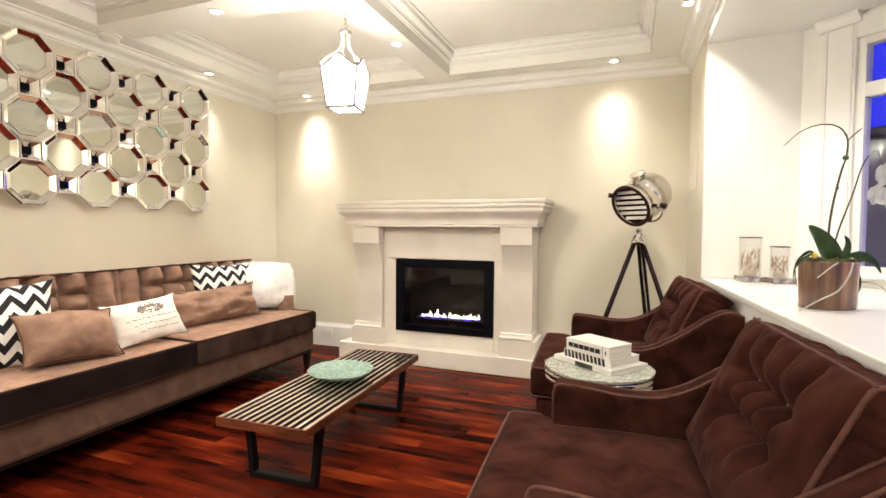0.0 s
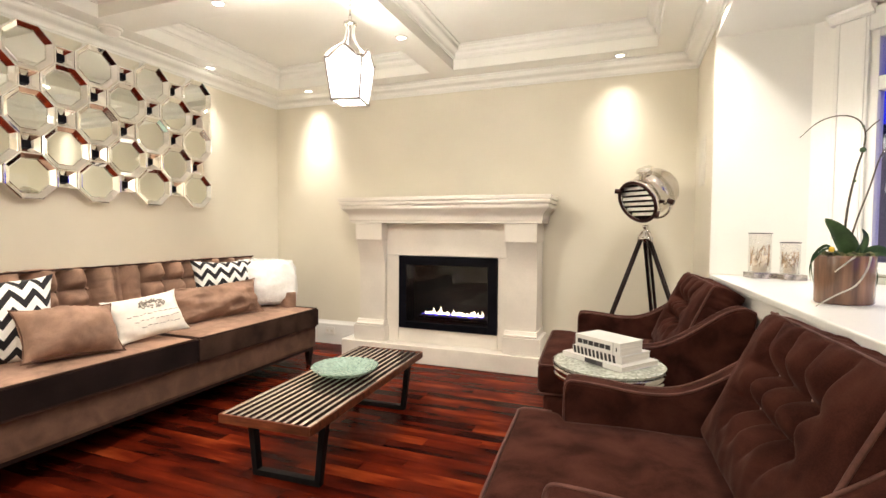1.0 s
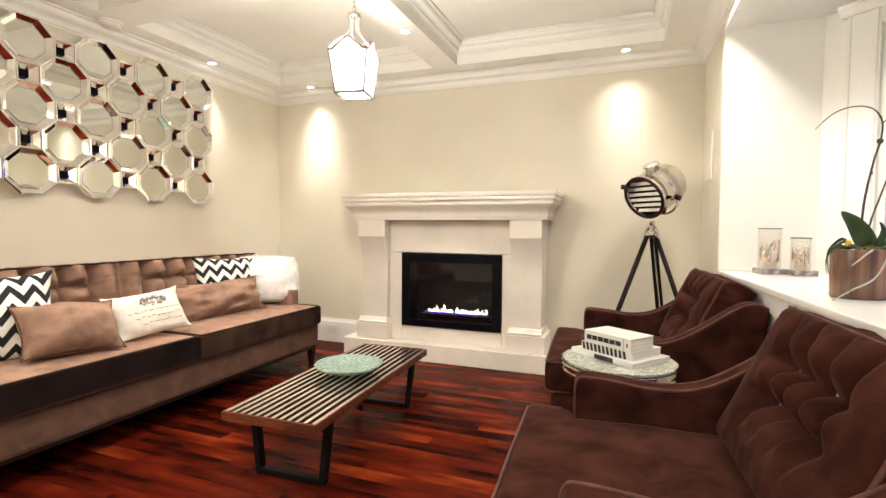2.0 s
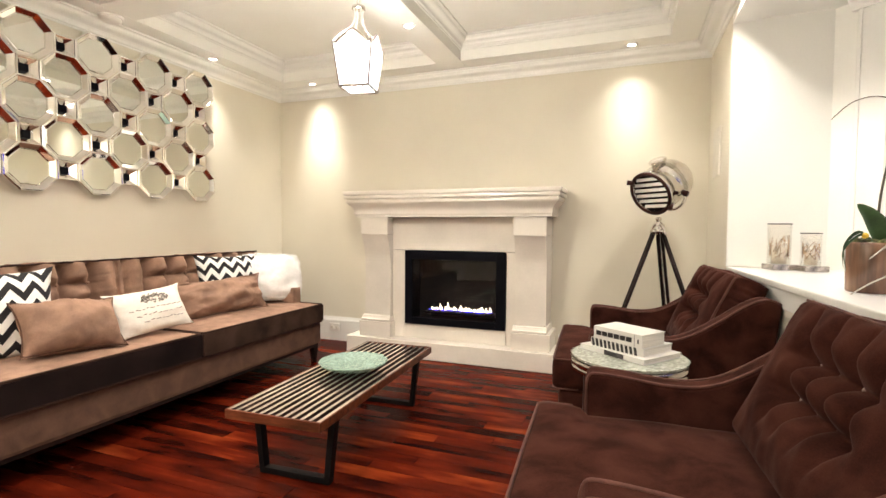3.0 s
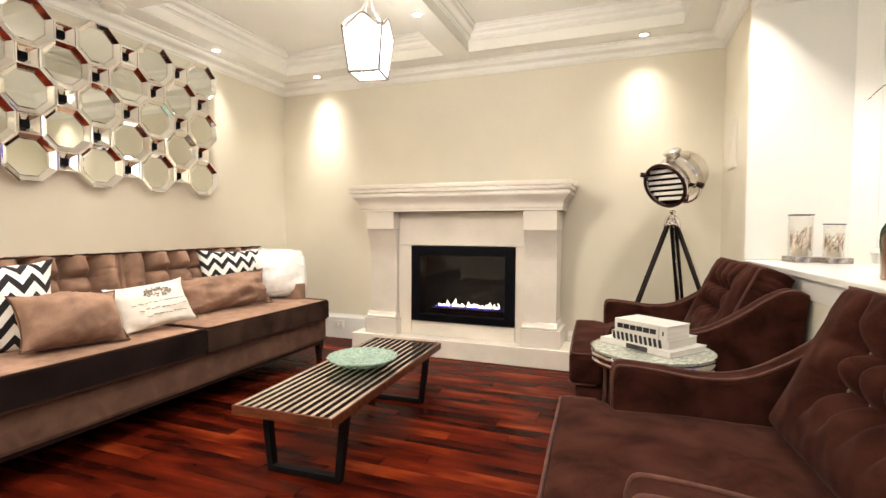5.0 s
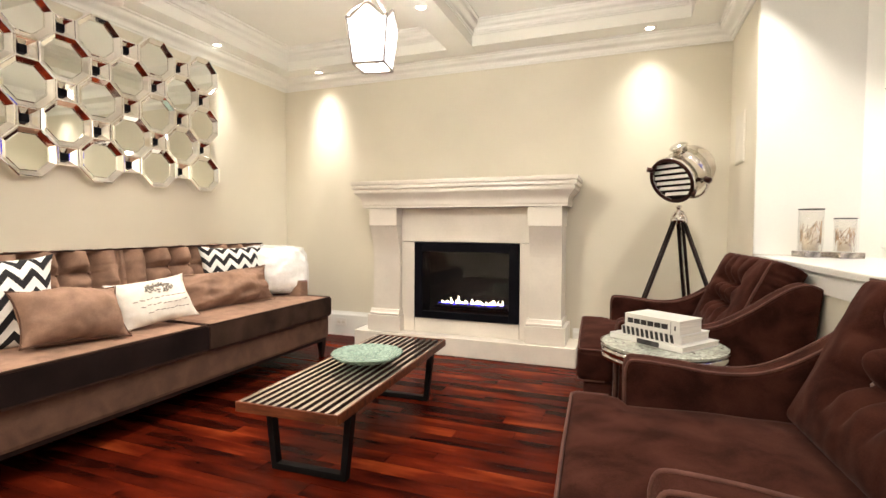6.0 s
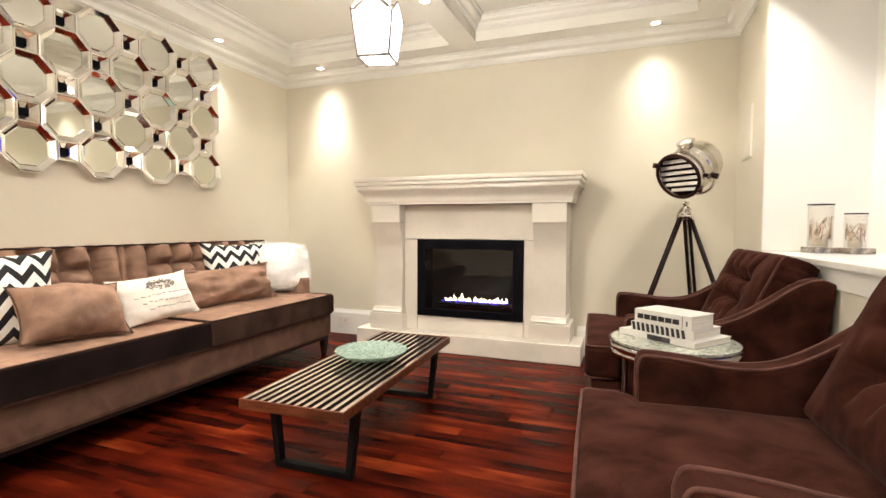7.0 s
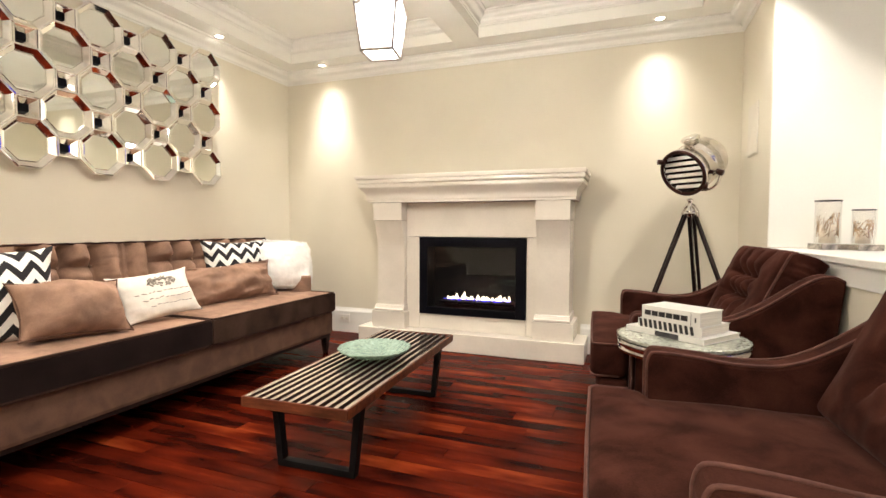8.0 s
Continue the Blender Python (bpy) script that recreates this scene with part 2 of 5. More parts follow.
ROOT = mat("pale_air_root", (0.50, 0.45, 0.36), 0.7, tint=0.2)
PETAL = mat("white_petal", (0.80, 0.80, 0.78), 0.6, tint=0.04)
YELLOW = mat("yellow_bud", (0.65, 0.42, 0.03), 0.6)
NIGHTWALL = mat("far_siding", (0.16, 0.13, 0.15), 0.8, tint=0.15)
# Emission brightens the far siding; there is no lamp outside.
GLOWING_SIDING = glow_mat("lamplit_far_siding", (1.0, 0.85, 0.86), 0.09)
GLOWING_SIDING.node_tree.nodes["Principled BSDF"].inputs["Base Color"].default_value = (0.06, 0.05, 0.05, 1)
GRILLE = mat("speaker_grille", (0.66, 0.62, 0.54), 0.7, tint=0.03, fine=500, bump=0.4)
PLASTIC = mat("white_plastic", (0.78, 0.75, 0.70), 0.4, tint=0.02)


# ---- mesh helpers ----
def link(name, bm, material, smooth=False):
    me = bpy.data.meshes.new(name)
    bmesh.ops.recalc_face_normals(bm, faces=bm.faces)
    bm.to_mesh(me)
    bm.free()
    for p in me.polygons:
        p.use_smooth = smooth
    me.materials.append(material)
    return new(name, me)


def part(name, bm, material, parent, label="", smooth=False):
    ob = link(name, bm, material, smooth)
    ob.parent = parent
    return tagged(ob, label)


def part_on(name, me, parent, m):
    """One more piece on a mesh that others share."""
    ob = new(name, me)
    ob.parent, ob.matrix_local = parent, m
    return ob


def thing(name, m, label, category, group="", kind=""):
    ob = new(name)
    ob.matrix_world = m
    return tagged(ob, label, category, group, kind)


def structure(name, bm, material, label="", category=""):
    return tagged(link(name, bm, material), label, category, "", "structure")


def box(x0, x1, y0, y1, z0, z1, bevel=0.0, bm=None, seg=2):
    own = bmesh.new()
    bmesh.ops.create_cube(own, size=1, matrix=Matrix.Translation(((x0 + x1) / 2, (y0 + y1) / 2, (z0 + z1) / 2)) @ Matrix.Diagonal((x1 - x0, y1 - y0, z1 - z0, 1)))
    if bevel:
        bmesh.ops.bevel(own, geom=own.edges[:], offset=bevel, segments=seg, profile=0.5, affect="EDGES")
    return merge(bm, own)


def merge(bm, own, m=None):
    if m is not None:
        own.transform(m)
    if bm is None:
        return own
    tmp = bpy.data.meshes.new("tmp")
    own.to_mesh(tmp)
    own.free()
    bm.from_mesh(tmp)
    bpy.data.meshes.remove(tmp)
    return bm


def prism(outline, a, b, axis="z", bevel=0.0, bm=None, seg=2):
    """An outline of 2D points drawn out from a to b along an axis."""
    def at(p, h):
        return {"z": (p[0], p[1], h), "y": (p[0], h, p[1]), "x": (h, p[0], p[1])}[axis]
    own = bmesh.new()
    lo, hi = [own.verts.new(at(p, a)) for p in outline], [own.verts.new(at(p, b)) for p in outline]
    n = len(outline)
    f = [own.faces.new(lo), own.faces.new(hi[::-1])]
    for i in range(n):
        own.faces.new((lo[i], hi[i], hi[(i + 1) % n], lo[(i + 1) % n]))
    bmesh.ops.recalc_face_normals(own, faces=own.faces)
    if bevel:
        rim = list({e for face in f for e in face.edges})
        bmesh.ops.bevel(own, geom=rim, offset=bevel, segments=seg, profile=0.5, affect="EDGES")
    return merge(bm, own)


def lathe(profile, n=24, bm=None, m=None, squash=1.0):
    """Turns (radius, height) points round z."""
    own = bmesh.new()
    rings = []
    for r, z in profile:
        if r < 1e-5:
            rings.append([own.verts.new((0, 0, z))])
        else:
            rings.append([own.verts.new((r * math.cos(2 * math.pi * i / n), squash * r * math.sin(2 * math.pi * i / n), z)) for i in range(n)])
    for a, b in zip(rings, rings[1:]):
        for i in range(n):
            j = (i + 1) % n
            if len(a) == 1 and len(b) > 1:
                own.faces.new((a[0], b[i], b[j]))
            elif len(b) == 1 and len(a) > 1:
                own.faces.new((a[i], a[j], b[0]))
            elif len(a) > 1:
                own.faces.new((a[i], a[j], b[j], b[i]))
    return merge(bm, own, m)


def smooth_path(points, k=4, closed=False):
    """A Catmull-Rom line through the points."""
    pts = [Vector(p) for p in points]
    n = len(pts)
    out = []
    for i in range(n if closed else n - 1):
        g = (lambda q: pts[q % n]) if closed else (lambda q: pts[max(0, min(n - 1, q))])
        p0, p1, p2, p3 = g(i - 1), g(i), g(i + 1), g(i + 2)
        for s in range(k):
            t = s / k
            out.append(0.5 * (2 * p1 + (p2 - p0) * t + (2 * p0 - 5 * p1 + 4 * p2 - p3) * t * t + (3 * p1 - p0 - 3 * p2 + p3) * t ** 3))
    return out if closed else out + [pts[-1]]


def tube(points, r, n=8, bm=None, taper=1.0, closed=False):
    """A round bar along a line of points."""
    own = bmesh.new()
    pts = [Vector(p) for p in points]
    rings, side = [], None
    for i, p in enumerate(pts):
        a = pts[i - 1] if (i or closed) else p
        b = pts[(i + 1) % len(pts)] if (i + 1 < len(pts) or closed) else p
        t = (b - a).normalized()
        if side is None:
            side = t.orthogonal().normalized()
        side = (side - t * side.dot(t)).normalized()
        up = t.cross(side)
        rad = r * (1 + (taper - 1) * i / max(1, len(pts) - 1))
        rings.append([own.verts.new(p + rad * (side * math.cos(2 * math.pi * k / n) + up * math.sin(2 * math.pi * k / n))) for k in range(n)])
    pairs = list(zip(rings, rings[1:])) + ([(rings[-1], rings[0])] if closed else [])
    for a, b in pairs:
        for k in range(n):
            own.faces.new((a[k], a[(k + 1) % n], b[(k + 1) % n], b[k]))
    if not closed:
        own.faces.new(rings[0][::-1])
        own.faces.new(rings[-1])
    return merge(bm, own)


def soft_box(w, d, h, r=0.03, puff=0.02, n=10, shape=None, bm=None, m=None):
    """An upholstered block centred on the origin: rounded edges, crowned top; shape(p) moves each point last."""
    own = bmesh.new()
    bmesh.ops.create_cube(own, size=2)
    bmesh.ops.subdivide_edges(own, edges=own.edges[:], cuts=n, use_grid_fill=True)
    for v in own.verts:
        u = Vector(v.co)
        # crowd the grid towards the rims so that they round off well
        u = Vector([math.copysign(abs(c) ** 0.75, c) for c in u])
        p = Vector((u.x * w / 2, u.y * d / 2, u.z * h / 2))
        q = Vector([max(-lim, min(lim, c)) for c, lim in zip(p, (w / 2 - r, d / 2 - r, h / 2 - r))])
        off = p - q
        p = q + (off.normalized() * r if off.length > 1e-6 else off)
        p.z += math.copysign(puff, u.z) * (1 - u.x ** 2) * (1 - u.y ** 2) * (abs(u.z) ** 2)
        v.co = shape(p) if shape else p
    return merge(bm, own, m)


def pillow(w, h, thick, n=14, wobble=0.006, seed=0, corner=0.85):
    """A stuffed cushion standing in the x-z plane, its seam round the rim; uv on its two faces."""
    own = bmesh.new()
    layer = own.loops.layers.uv.new("UVMap")
    grid = {}
    for side in (1, -1):
        for i in range(n + 1):
            for j in range(n + 1):
                u, v = 2 * i / n - 1, 2 * j / n - 1
                rim = max(abs(u), abs(v)) > 0.999
                if rim and side == -1:
                    grid[side, i, j] = grid[1, i, j]
                    continue
                pull = 1 - 0.125 * (1 - abs(u * v) ** 2) * (abs(u) ** 4 + abs(v) ** 4) / 1.0
                bulge = (max(0.0, (1 - u ** 2)) ** 0.55) * (max(0.0, (1 - v ** 2)) ** 0.55)
                crease = noise.noise(Vector((u * 2.2 + seed, v * 2.2, side * 3.0 + seed))) * wobble * 2.0
                # drag lines that run in from the seam
                crease += wobble * 1.9 * abs(noise.noise(Vector((u * 9 + v * 2, v * 2.5 - u, seed + side)))) * (v * v + 0.3) + wobble * 1.1 * abs(noise.noise(Vector((u * 2, v * 8 + seed, side)))) * u * u
                grid[side, i, j] = own.verts.new((u * w / 2 * pull, side * -(thick / 2) * bulge + crease * (not rim), v * h / 2 * pull + (0 if not rim else crease * 0.3)))
    for side in (1, -1):
        for i in range(n):
            for j in range(n):
                ks = [(i, j), (i + 1, j), (i + 1, j + 1), (i, j + 1)]
                f = own.faces.new([grid[side, a, b] for a, b in (ks if side == 1 else ks[::-1])])
                for loop, (a, b) in zip(f.loops, ks if side == 1 else ks[::-1]):
                    loop[layer].uv = (a / n, b / n)
    return own


def rim_line(w, h, n=10):
    """The seam line of a pillow of that size."""
    out = []
    for k in range(4 * n):
        s, t = divmod(k, n)
        c = 2 * t / n - 1
        u, v = [(c, -1), (1, c), (-c, 1), (-1, -c)][s]
        pull = 1 - 0.125 * (1 - abs(u * v) ** 2) * (abs(u) ** 4 + abs(v) ** 4)
        out.append((u * w / 2 * pull, 0, v * h / 2 * pull))
    return out


def ring_sweep(x0, x1, y0, y1, profile):
    """A moulding round the inside of a rectangle: profile points are (distance in from the edge, height)."""
    own = bmesh.new()
    rows = [[own.verts.new(c) for c in ((x0 + d, y0 + d, z), (x1 - d, y0 + d, z), (x1 - d, y1 - d, z), (x0 + d, y1 - d, z))] for d, z in profile]
    for a, b in zip(rows, rows[1:] + rows[:1]):
        for i in range(4):
            j = (i + 1) % 4
            own.faces.new((a[i], a[j], b[j], b[i]))
    return own


# ---- structure ----
structure("wall_north", box(WEST - 0.15, 1.4, NORTH, NORTH + 0.15, 0, 3.0), PAINT, "warm beige painted plaster wall behind the fireplace", "wall")
structure("wall_west", box(WEST - 0.15, WEST, SOUTH - 0.15, NORTH, 0, 3.0), PAINT, "warm beige painted plaster wall behind the sofa", "wall")
structure("wall_south", box(WEST, EAST + 0.15, SOUTH - 0.15, SOUTH, 0, 3.0), PAINT, "plain beige painted wall closing the room", "wall")
structure("wall_east", box(EAST, 1.134, BAY_N, NORTH, 0, 3.0), PAINT, "beige wall return beside the bay window", "wall")
structure("wall_east_south", box(EAST, 1.134, SOUTH, BAY_S, 0, 3.0), PAINT, "plain beige wall beyond the bay", "wall")
structure("wall_header", box(EAST, EAST + 0.15, BAY_S, BAY_N, BAY_TOP - 0.01, 3.0), CEILING, "white painted header over the bay opening", "wall")
structure("ceiling_bay", box(EAST + 0.15, 2.0, BAY_S - 0.1, BAY_N + 0.1, BAY_TOP, BAY_TOP + 0.15), CEILING, "white painted ceiling of the bay", "ceiling")

structure("wall_bay_side", box(EAST + 0.003, 1.146, BAY_N - 0.014, BAY_N - 0.001, 0.93, BAY_TOP), CEILING, "white painted side wall of the bay", "wall")

# knee wall under the sill, slightly askew to the room
KN = [(0.679, BAY_N), (0.862, BAY_S), (0.99, BAY_S), (0.83, BAY_N)]
structure("wall_knee", prism(KN, 0, 0.89), PAINT, "beige low wall under the window sill", "wall")
structure("trim_apron", prism([(0.664, BAY_N - 0.002), (0.847, BAY_S), (0.861, BAY_S), (0.678, BAY_N - 0.002)], 0.805, 0.893, bevel=0.003), TRIM, "white painted apron board under the sill", "trim")
structure("sill_ledge", prism([(0.642, BAY_N - 0.002), (0.827, BAY_S), (1.85, BAY_S), (1.85, 3.0), (1.15, BAY_N)], 0.893, 0.926, bevel=0.006), TRIM, "deep white painted window ledge", "ledge")

# bay walls: a canted facet with a window, then the front facet and its mirror image
SQ = math.sqrt(0.5)


def facet(name, start, turn, length, holes):
    """A bay wall panel with window holes: (from, to, sill, head) along its length; thickness outward."""
    bm = bmesh.new()
    cuts = [0.0] + [c for hole in holes for c in hole[:2]] + [length]
    for i in range(len(cuts) - 1):
        a, b = cuts[i], cuts[i + 1]
        if i % 2 == 0:
            if b - a > 0.01:
                box(a, b, 0, 0.12, 0, BAY_TOP, bm=bm)
        else:
            _, _, lo, hi = holes[i // 2]
            box(a, b, 0, 0.12, 0, lo, bm=bm)
            box(a, b, 0, 0.12, hi, BAY_TOP, bm=bm)
    ob = structure(name, bm, CEILING, "white painted bay wall with a window opening", "wall")
    ob.matrix_world = pose(start[0], start[1], 0, 0, 0, turn)
    return ob


def window(name, start, turn, a, b, lo, hi, rail):
    """A white casement with a transom rail, its casing on the room side (local -y)."""
    w = thing(name, pose(start[0], start[1], 0, 0, 0, turn), "white framed bay window with a dark dusk view", "window", "bay windows", "structure")
    t = 0.04
    bm = box(a, a + t, 0.0, 0.07, lo, hi, 0.004)
    box(b - t, b, 0.0, 0.07, lo, hi, 0.004, bm)
    box(a + t, b - t, 0.0, 0.07, lo, lo + t, 0.004, bm)
    box(a + t, b - t, 0.0, 0.07, hi - t, hi, 0.004, bm)
    part("window_frame", bm, TRIM, w)
    part("transom_rail", box(a + t, b - t, -0.004, 0.066, rail - 0.038, rail + 0.038, 0.006), TRIM, w)
    for z0, z1 in ((lo + t, rail - 0.038), (rail + 0.038, hi - t)):
        ob = part("pane", box(a + t, b - t, 0.030, 0.036, z0, z1), PANE, w)
        ob.visible_shadow = False
    for c0, c1 in ((a - 0.16, a), (b, b + 0.16)):
        bm = box(c0, c1, -0.022, -0.001, 0.927, 2.362, 0.004)
        box(c0 + 0.012, c0 + 0.024, -0.029, -0.019, 0.927, 2.362, 0.003, bm)
        box(c1 - 0.024, c1 - 0.012, -0.029, -0.019, 0.927, 2.362, 0.003, bm)
        part("casing", bm, TRIM, w)
        bm = prism([(-0.001, 2.362), (-0.034, 2.362), (-0.036, 2.374), (-0.050, 2.386), (-0.066, 2.400), (-0.070, 2.417), (-0.001, 2.417)], c0 - 0.025, c1 + 0.025, "x")
        part("casing_cap", bm, TRIM, w)
    part("window_stool", box(a - 0.16, b + 0.16, -0.05, -0.001, 0.98, 1.01, 0.005), TRIM, w)
    part("head_casing", box(a, b, -0.022, -0.001, hi, 2.40, 0.004), TRIM, w)


facet("wall_bay_cant", (1.134, BAY_N), -45, 0.87, [(0.296, 0.75, 1.0, 2.28)])
window("window_1", (1.134, BAY_N), -45, 0.296, 0.75, 1.0, 2.28, 1.995)
facet("wall_bay_front", (1.134 + 0.87 * SQ, BAY_N - 0.87 * SQ), -90, 2.16, [(0.25, 0.95, 1.0, 2.28), (1.2, 1.9, 1.0, 2.28)])
window("window_2", (1.134 + 0.87 * SQ, BAY_N - 0.87 * SQ), -90, 0.25, 0.95, 1.0, 2.28, 1.995)
window("window_3", (1.134 + 0.87 * SQ, BAY_N - 0.87 * SQ), -90, 1.2, 1.9, 1.0, 2.28, 1.995)
facet("wall_bay_cant_south", (1.134 + 0.87 * SQ, BAY_S + 0.62), -135, 0.87, [])

# outside: ground and the house across, its dim siding given a weak glow
structure("ground", box(-40, 60, -40, 60, -0.9, -0.6), NIGHTWALL, "dark ground outside the window", "ground")
nb = thing("neighbour_house", pose(6.5, 9.0, -0.6, 0, 0, -35), "grey sided neighbouring house at dusk", "house")
bm = bmesh.new()
for k in range(20):
    box(-4.5, 3.0, -0.01 - 0.012 * (k % 2), 3.0, k * 0.17, k * 0.17 + 0.168, bm=bm)
part("wall", bm, GLOWING_SIDING, nb)
part("roof", prism([(-4.7, 3.40), (3.2, 3.40), (-0.75, 3.75)], -0.3, 3.3, "y"), DARKMETAL, nb)

# ceiling with coffers, one mesh; mouldings apart
COFF_X = [(-3.13, -1.51), (-1.29, 0.325)]
COFF_Y = [(2.66, 4.18), (0.65, 2.41), (-1.60, 0.40)]
bm = box(WEST - 0.15, EAST + 0.15, SOUTH - 0.15, NORTH + 0.15, CEIL, CEIL + 0.15)
xs = [WEST] + [c for p in COFF_X for c in p] + [EAST]
for i in range(0, 6, 2):
    box(xs[i], xs[i + 1], SOUTH, NORTH, SOFFIT, CEIL - 0.001, bm=bm)
ys = [NORTH] + [c for p in COFF_Y for c in p[::-1]] + [SOUTH]
for x0, x1 in COFF_X:
    for i in range(0, 8, 2):
        box(x0 + 0.0005, x1 - 0.0005, ys[i + 1], ys[i], SOFFIT + 0.0005, CEIL - 0.002, bm=bm)
structure("ceiling", bm, CEILING, "white painted coffered ceiling with boxed beams", "ceiling")


def ogee(depth, z0, z1, steps=7):
    """A crown profile from the wall (low) to the ceiling (high) with a bead and a fillet."""
    h = z1 - z0
    pts = [(0.002, z0), (0.010, z0), (0.012, z0 + 0.10 * h), (0.020, z0 + 0.13 * h)]
    for i in range(steps + 1):
        t = i / steps
        pts.append((0.022 + (depth - 0.040) * (t - 0.13 * math.sin(2 * math.pi * t)), z0 + h * (0.17 + 0.63 * (t + 0.10 * math.sin(2 * math.pi * t)))))
    return pts + [(depth - 0.012, z0 + 0.86 * h), (depth, z0 + 0.88 * h), (depth, z1 - 0.001), (0.002, z1 - 0.001)]


structure("trim_crown", ring_sweep(WEST, EAST, SOUTH, NORTH, ogee(0.115, CROWN, SOFFIT)), TRIM, "white painted crown moulding round the room", "moulding")
for x0, x1 in COFF_X:
    for y0, y1 in COFF_Y:
        structure("trim_coffer", ring_sweep(x0, x1, y0, y1, ogee(0.085, CEIL - 0.105, CEIL)), TRIM, "white painted moulding inside a ceiling coffer", "moulding")

# baseboards
BASE = [(0, 0), (0, 0.235), (-0.006, 0.245), (-0.010, 0.225), (-0.018, 0.205), (-0.020, 0)]


def baseboard(name, a, b, turn, at):
    ob = structure(name, prism(BASE, a, b, "x"), TRIM, "tall white painted baseboard", "baseboard")
    ob.matrix_world = pose(*at, 0, 0, 0, turn)


baseboard("baseboard_north_left", WEST + 0.02, -2.30, 0, (0, NORTH))
baseboard("baseboard_north_right", -0.48, EAST - 0.02, 0, (0, NORTH))
baseboard("baseboard_west", -NORTH, -SOUTH, 90, (WEST, 0))
ob = structure("baseboard_east", prism(BASE, BAY_N, NORTH - 0.02, "x"), TRIM, "tall white painted baseboard", "baseboard")
ob.matrix_world = Matrix(((0, 1, 0, EAST), (1, 0, 0, 0), (0, 0, 1, 0), (0, 0, 0, 1)))

# recessed ceiling lamps, with bodies for the unseen added ones too
for px, py, pz in [(*p, SOFFIT) for p in POTS] + [(*p, BAY_TOP) for p in BAY_POTS]:
    pot = thing("recessed_light", pose(px, py, pz), "small round recessed ceiling light, switched on, some unseen and added", "ceiling light", "recessed ceiling lights")
    part("trim_ring", lathe([(0.030, 0.001), (0.030, -0.004), (0.034, -0.008), (0.046, -0.005), (0.048, -0.0005)], 28), TRIM, pot, smooth=True)
    part("lamp_face", lathe([(0.0, -0.0035), (0.029, -0.0035)], 24), BULB_GLOW, pot, "glowing lamp face")
smoke = thing("smoke_detector", pose(-3.22, 2.55, SOFFIT), "round white smoke detector on the ceiling beam", "smoke detector")
part("base", lathe([(0.0, 0.0), (0.075, 0.0), (0.075, -0.012), (0.07, -0.016), (0, -0.016)], 32), PLASTIC, smoke)
part("cover", lathe([(0.062, -0.016), (0.062, -0.030), (0.05, -0.040), (0.03, -0.044), (0, -0.045)], 32), PLASTIC, smoke, smooth=True)

# ---- fireplace ----
fire = thing("fireplace", pose(0, 0, 0), "pale cast stone fireplace with a lit gas fire", "fireplace")
part("hearth", box(-2.37, -0.42, 4.105, NORTH - 0.001, 0, 0.155, 0.006), STONE, fire)


def pilaster(x0, x1, b0, b1):
    part("pilaster_base", box(b0, b1, 4.135, NORTH - 0.002, 0.156, 0.300, 0.004), STONE, fire)
    part("base_moulding", prism([(4.150, 0.30), (4.140, 0.305), (4.140, 0.318), (4.150, 0.325), (4.158, 0.345), (4.160, 0.352), (4.46, 0.352), (4.46, 0.30)], x0 - 0.012, x1 + 0.012, "x"), STONE, fire)
    prof = [(4.46, 0.352)]
    for i in range(25):
        t = i / 24
        z = 0.352 + t * (1.095 - 0.352)
        y = 4.182 + 0.010 * math.sin(math.pi * t) - 0.060 * max(0, (t - 0.66) / 0.34) ** 1.7
        prof.append((y, z))
    prof.append((4.46, 1.095))
    part("pilaster_shaft", prism(prof, x0, x1, "x"), STONE, fire, smooth=False)
    part("pilaster_cap", box(x0 - 0.006, x1 + 0.006, 4.118, NORTH - 0.003, 1.096, 1.25, 0.004), STONE, fire)


pilaster(-2.215, -1.955, -2.25, -1.93)
pilaster(-0.798, -0.545, -0.822, -0.505)
SUR = 4.235
for nm, b in (("surround_left", (-1.952, -1.832, 0.157, 0.955)), ("surround_right", (-0.886, -0.801, 0.157, 0.955)), ("surround_top", (-1.952, -0.801, 0.958, 1.249)), ("surround_bottom", (-1.829, -0.889, 0.157, 0.283))):
    part("surround_slab", box(b[0], b[1], SUR, NORTH - 0.004, b[2], b[3], 0.002), STONE, fire)
# mantel: stacked mouldings that step out towards the shelf
prof = [(0.115, 1.251), (0.115, 1.268), (0.108, 1.274), (0.108, 1.284)]
for i in range(9):
    t = i / 8
    prof.append((0.106 - 0.056 * t - 0.020 * math.sin(math.pi * t) * -1, 1.284 + 0.075 * t))
prof += [(0.046, 1.364), (0.036, 1.366), (0.030, 1.378), (0.032, 1.392), (0.040, 1.397), (0.040, 1.402), (0.016, 1.404), (0.010, 1.416), (0.014, 1.430), (0.022, 1.434), (0.004, 1.436), (0.0, 1.445), (0.0, 1.462), (0.006, 1.468)]
prof = [(0.70 * d, 1.252 + 1.055 * (z - 1.251)) for d, z in prof]
own = bmesh.new()
rows = [[own.verts.new(c) for c in ((-2.358 + d, NORTH - 0.005, z), (-2.358 + d, 4.03 + d, z), (-0.418 - d, 4.03 + d, z), (-0.418 - d, NORTH - 0.005, z))] for d, z in prof]
for a, b in zip(rows, rows[1:]):
    for i in range(3):
        own.faces.new((a[i], a[i + 1], b[i + 1], b[i]))
own.faces.new(rows[0])
own.faces.new(rows[-1])
part("mantel", own, STONE, fire)
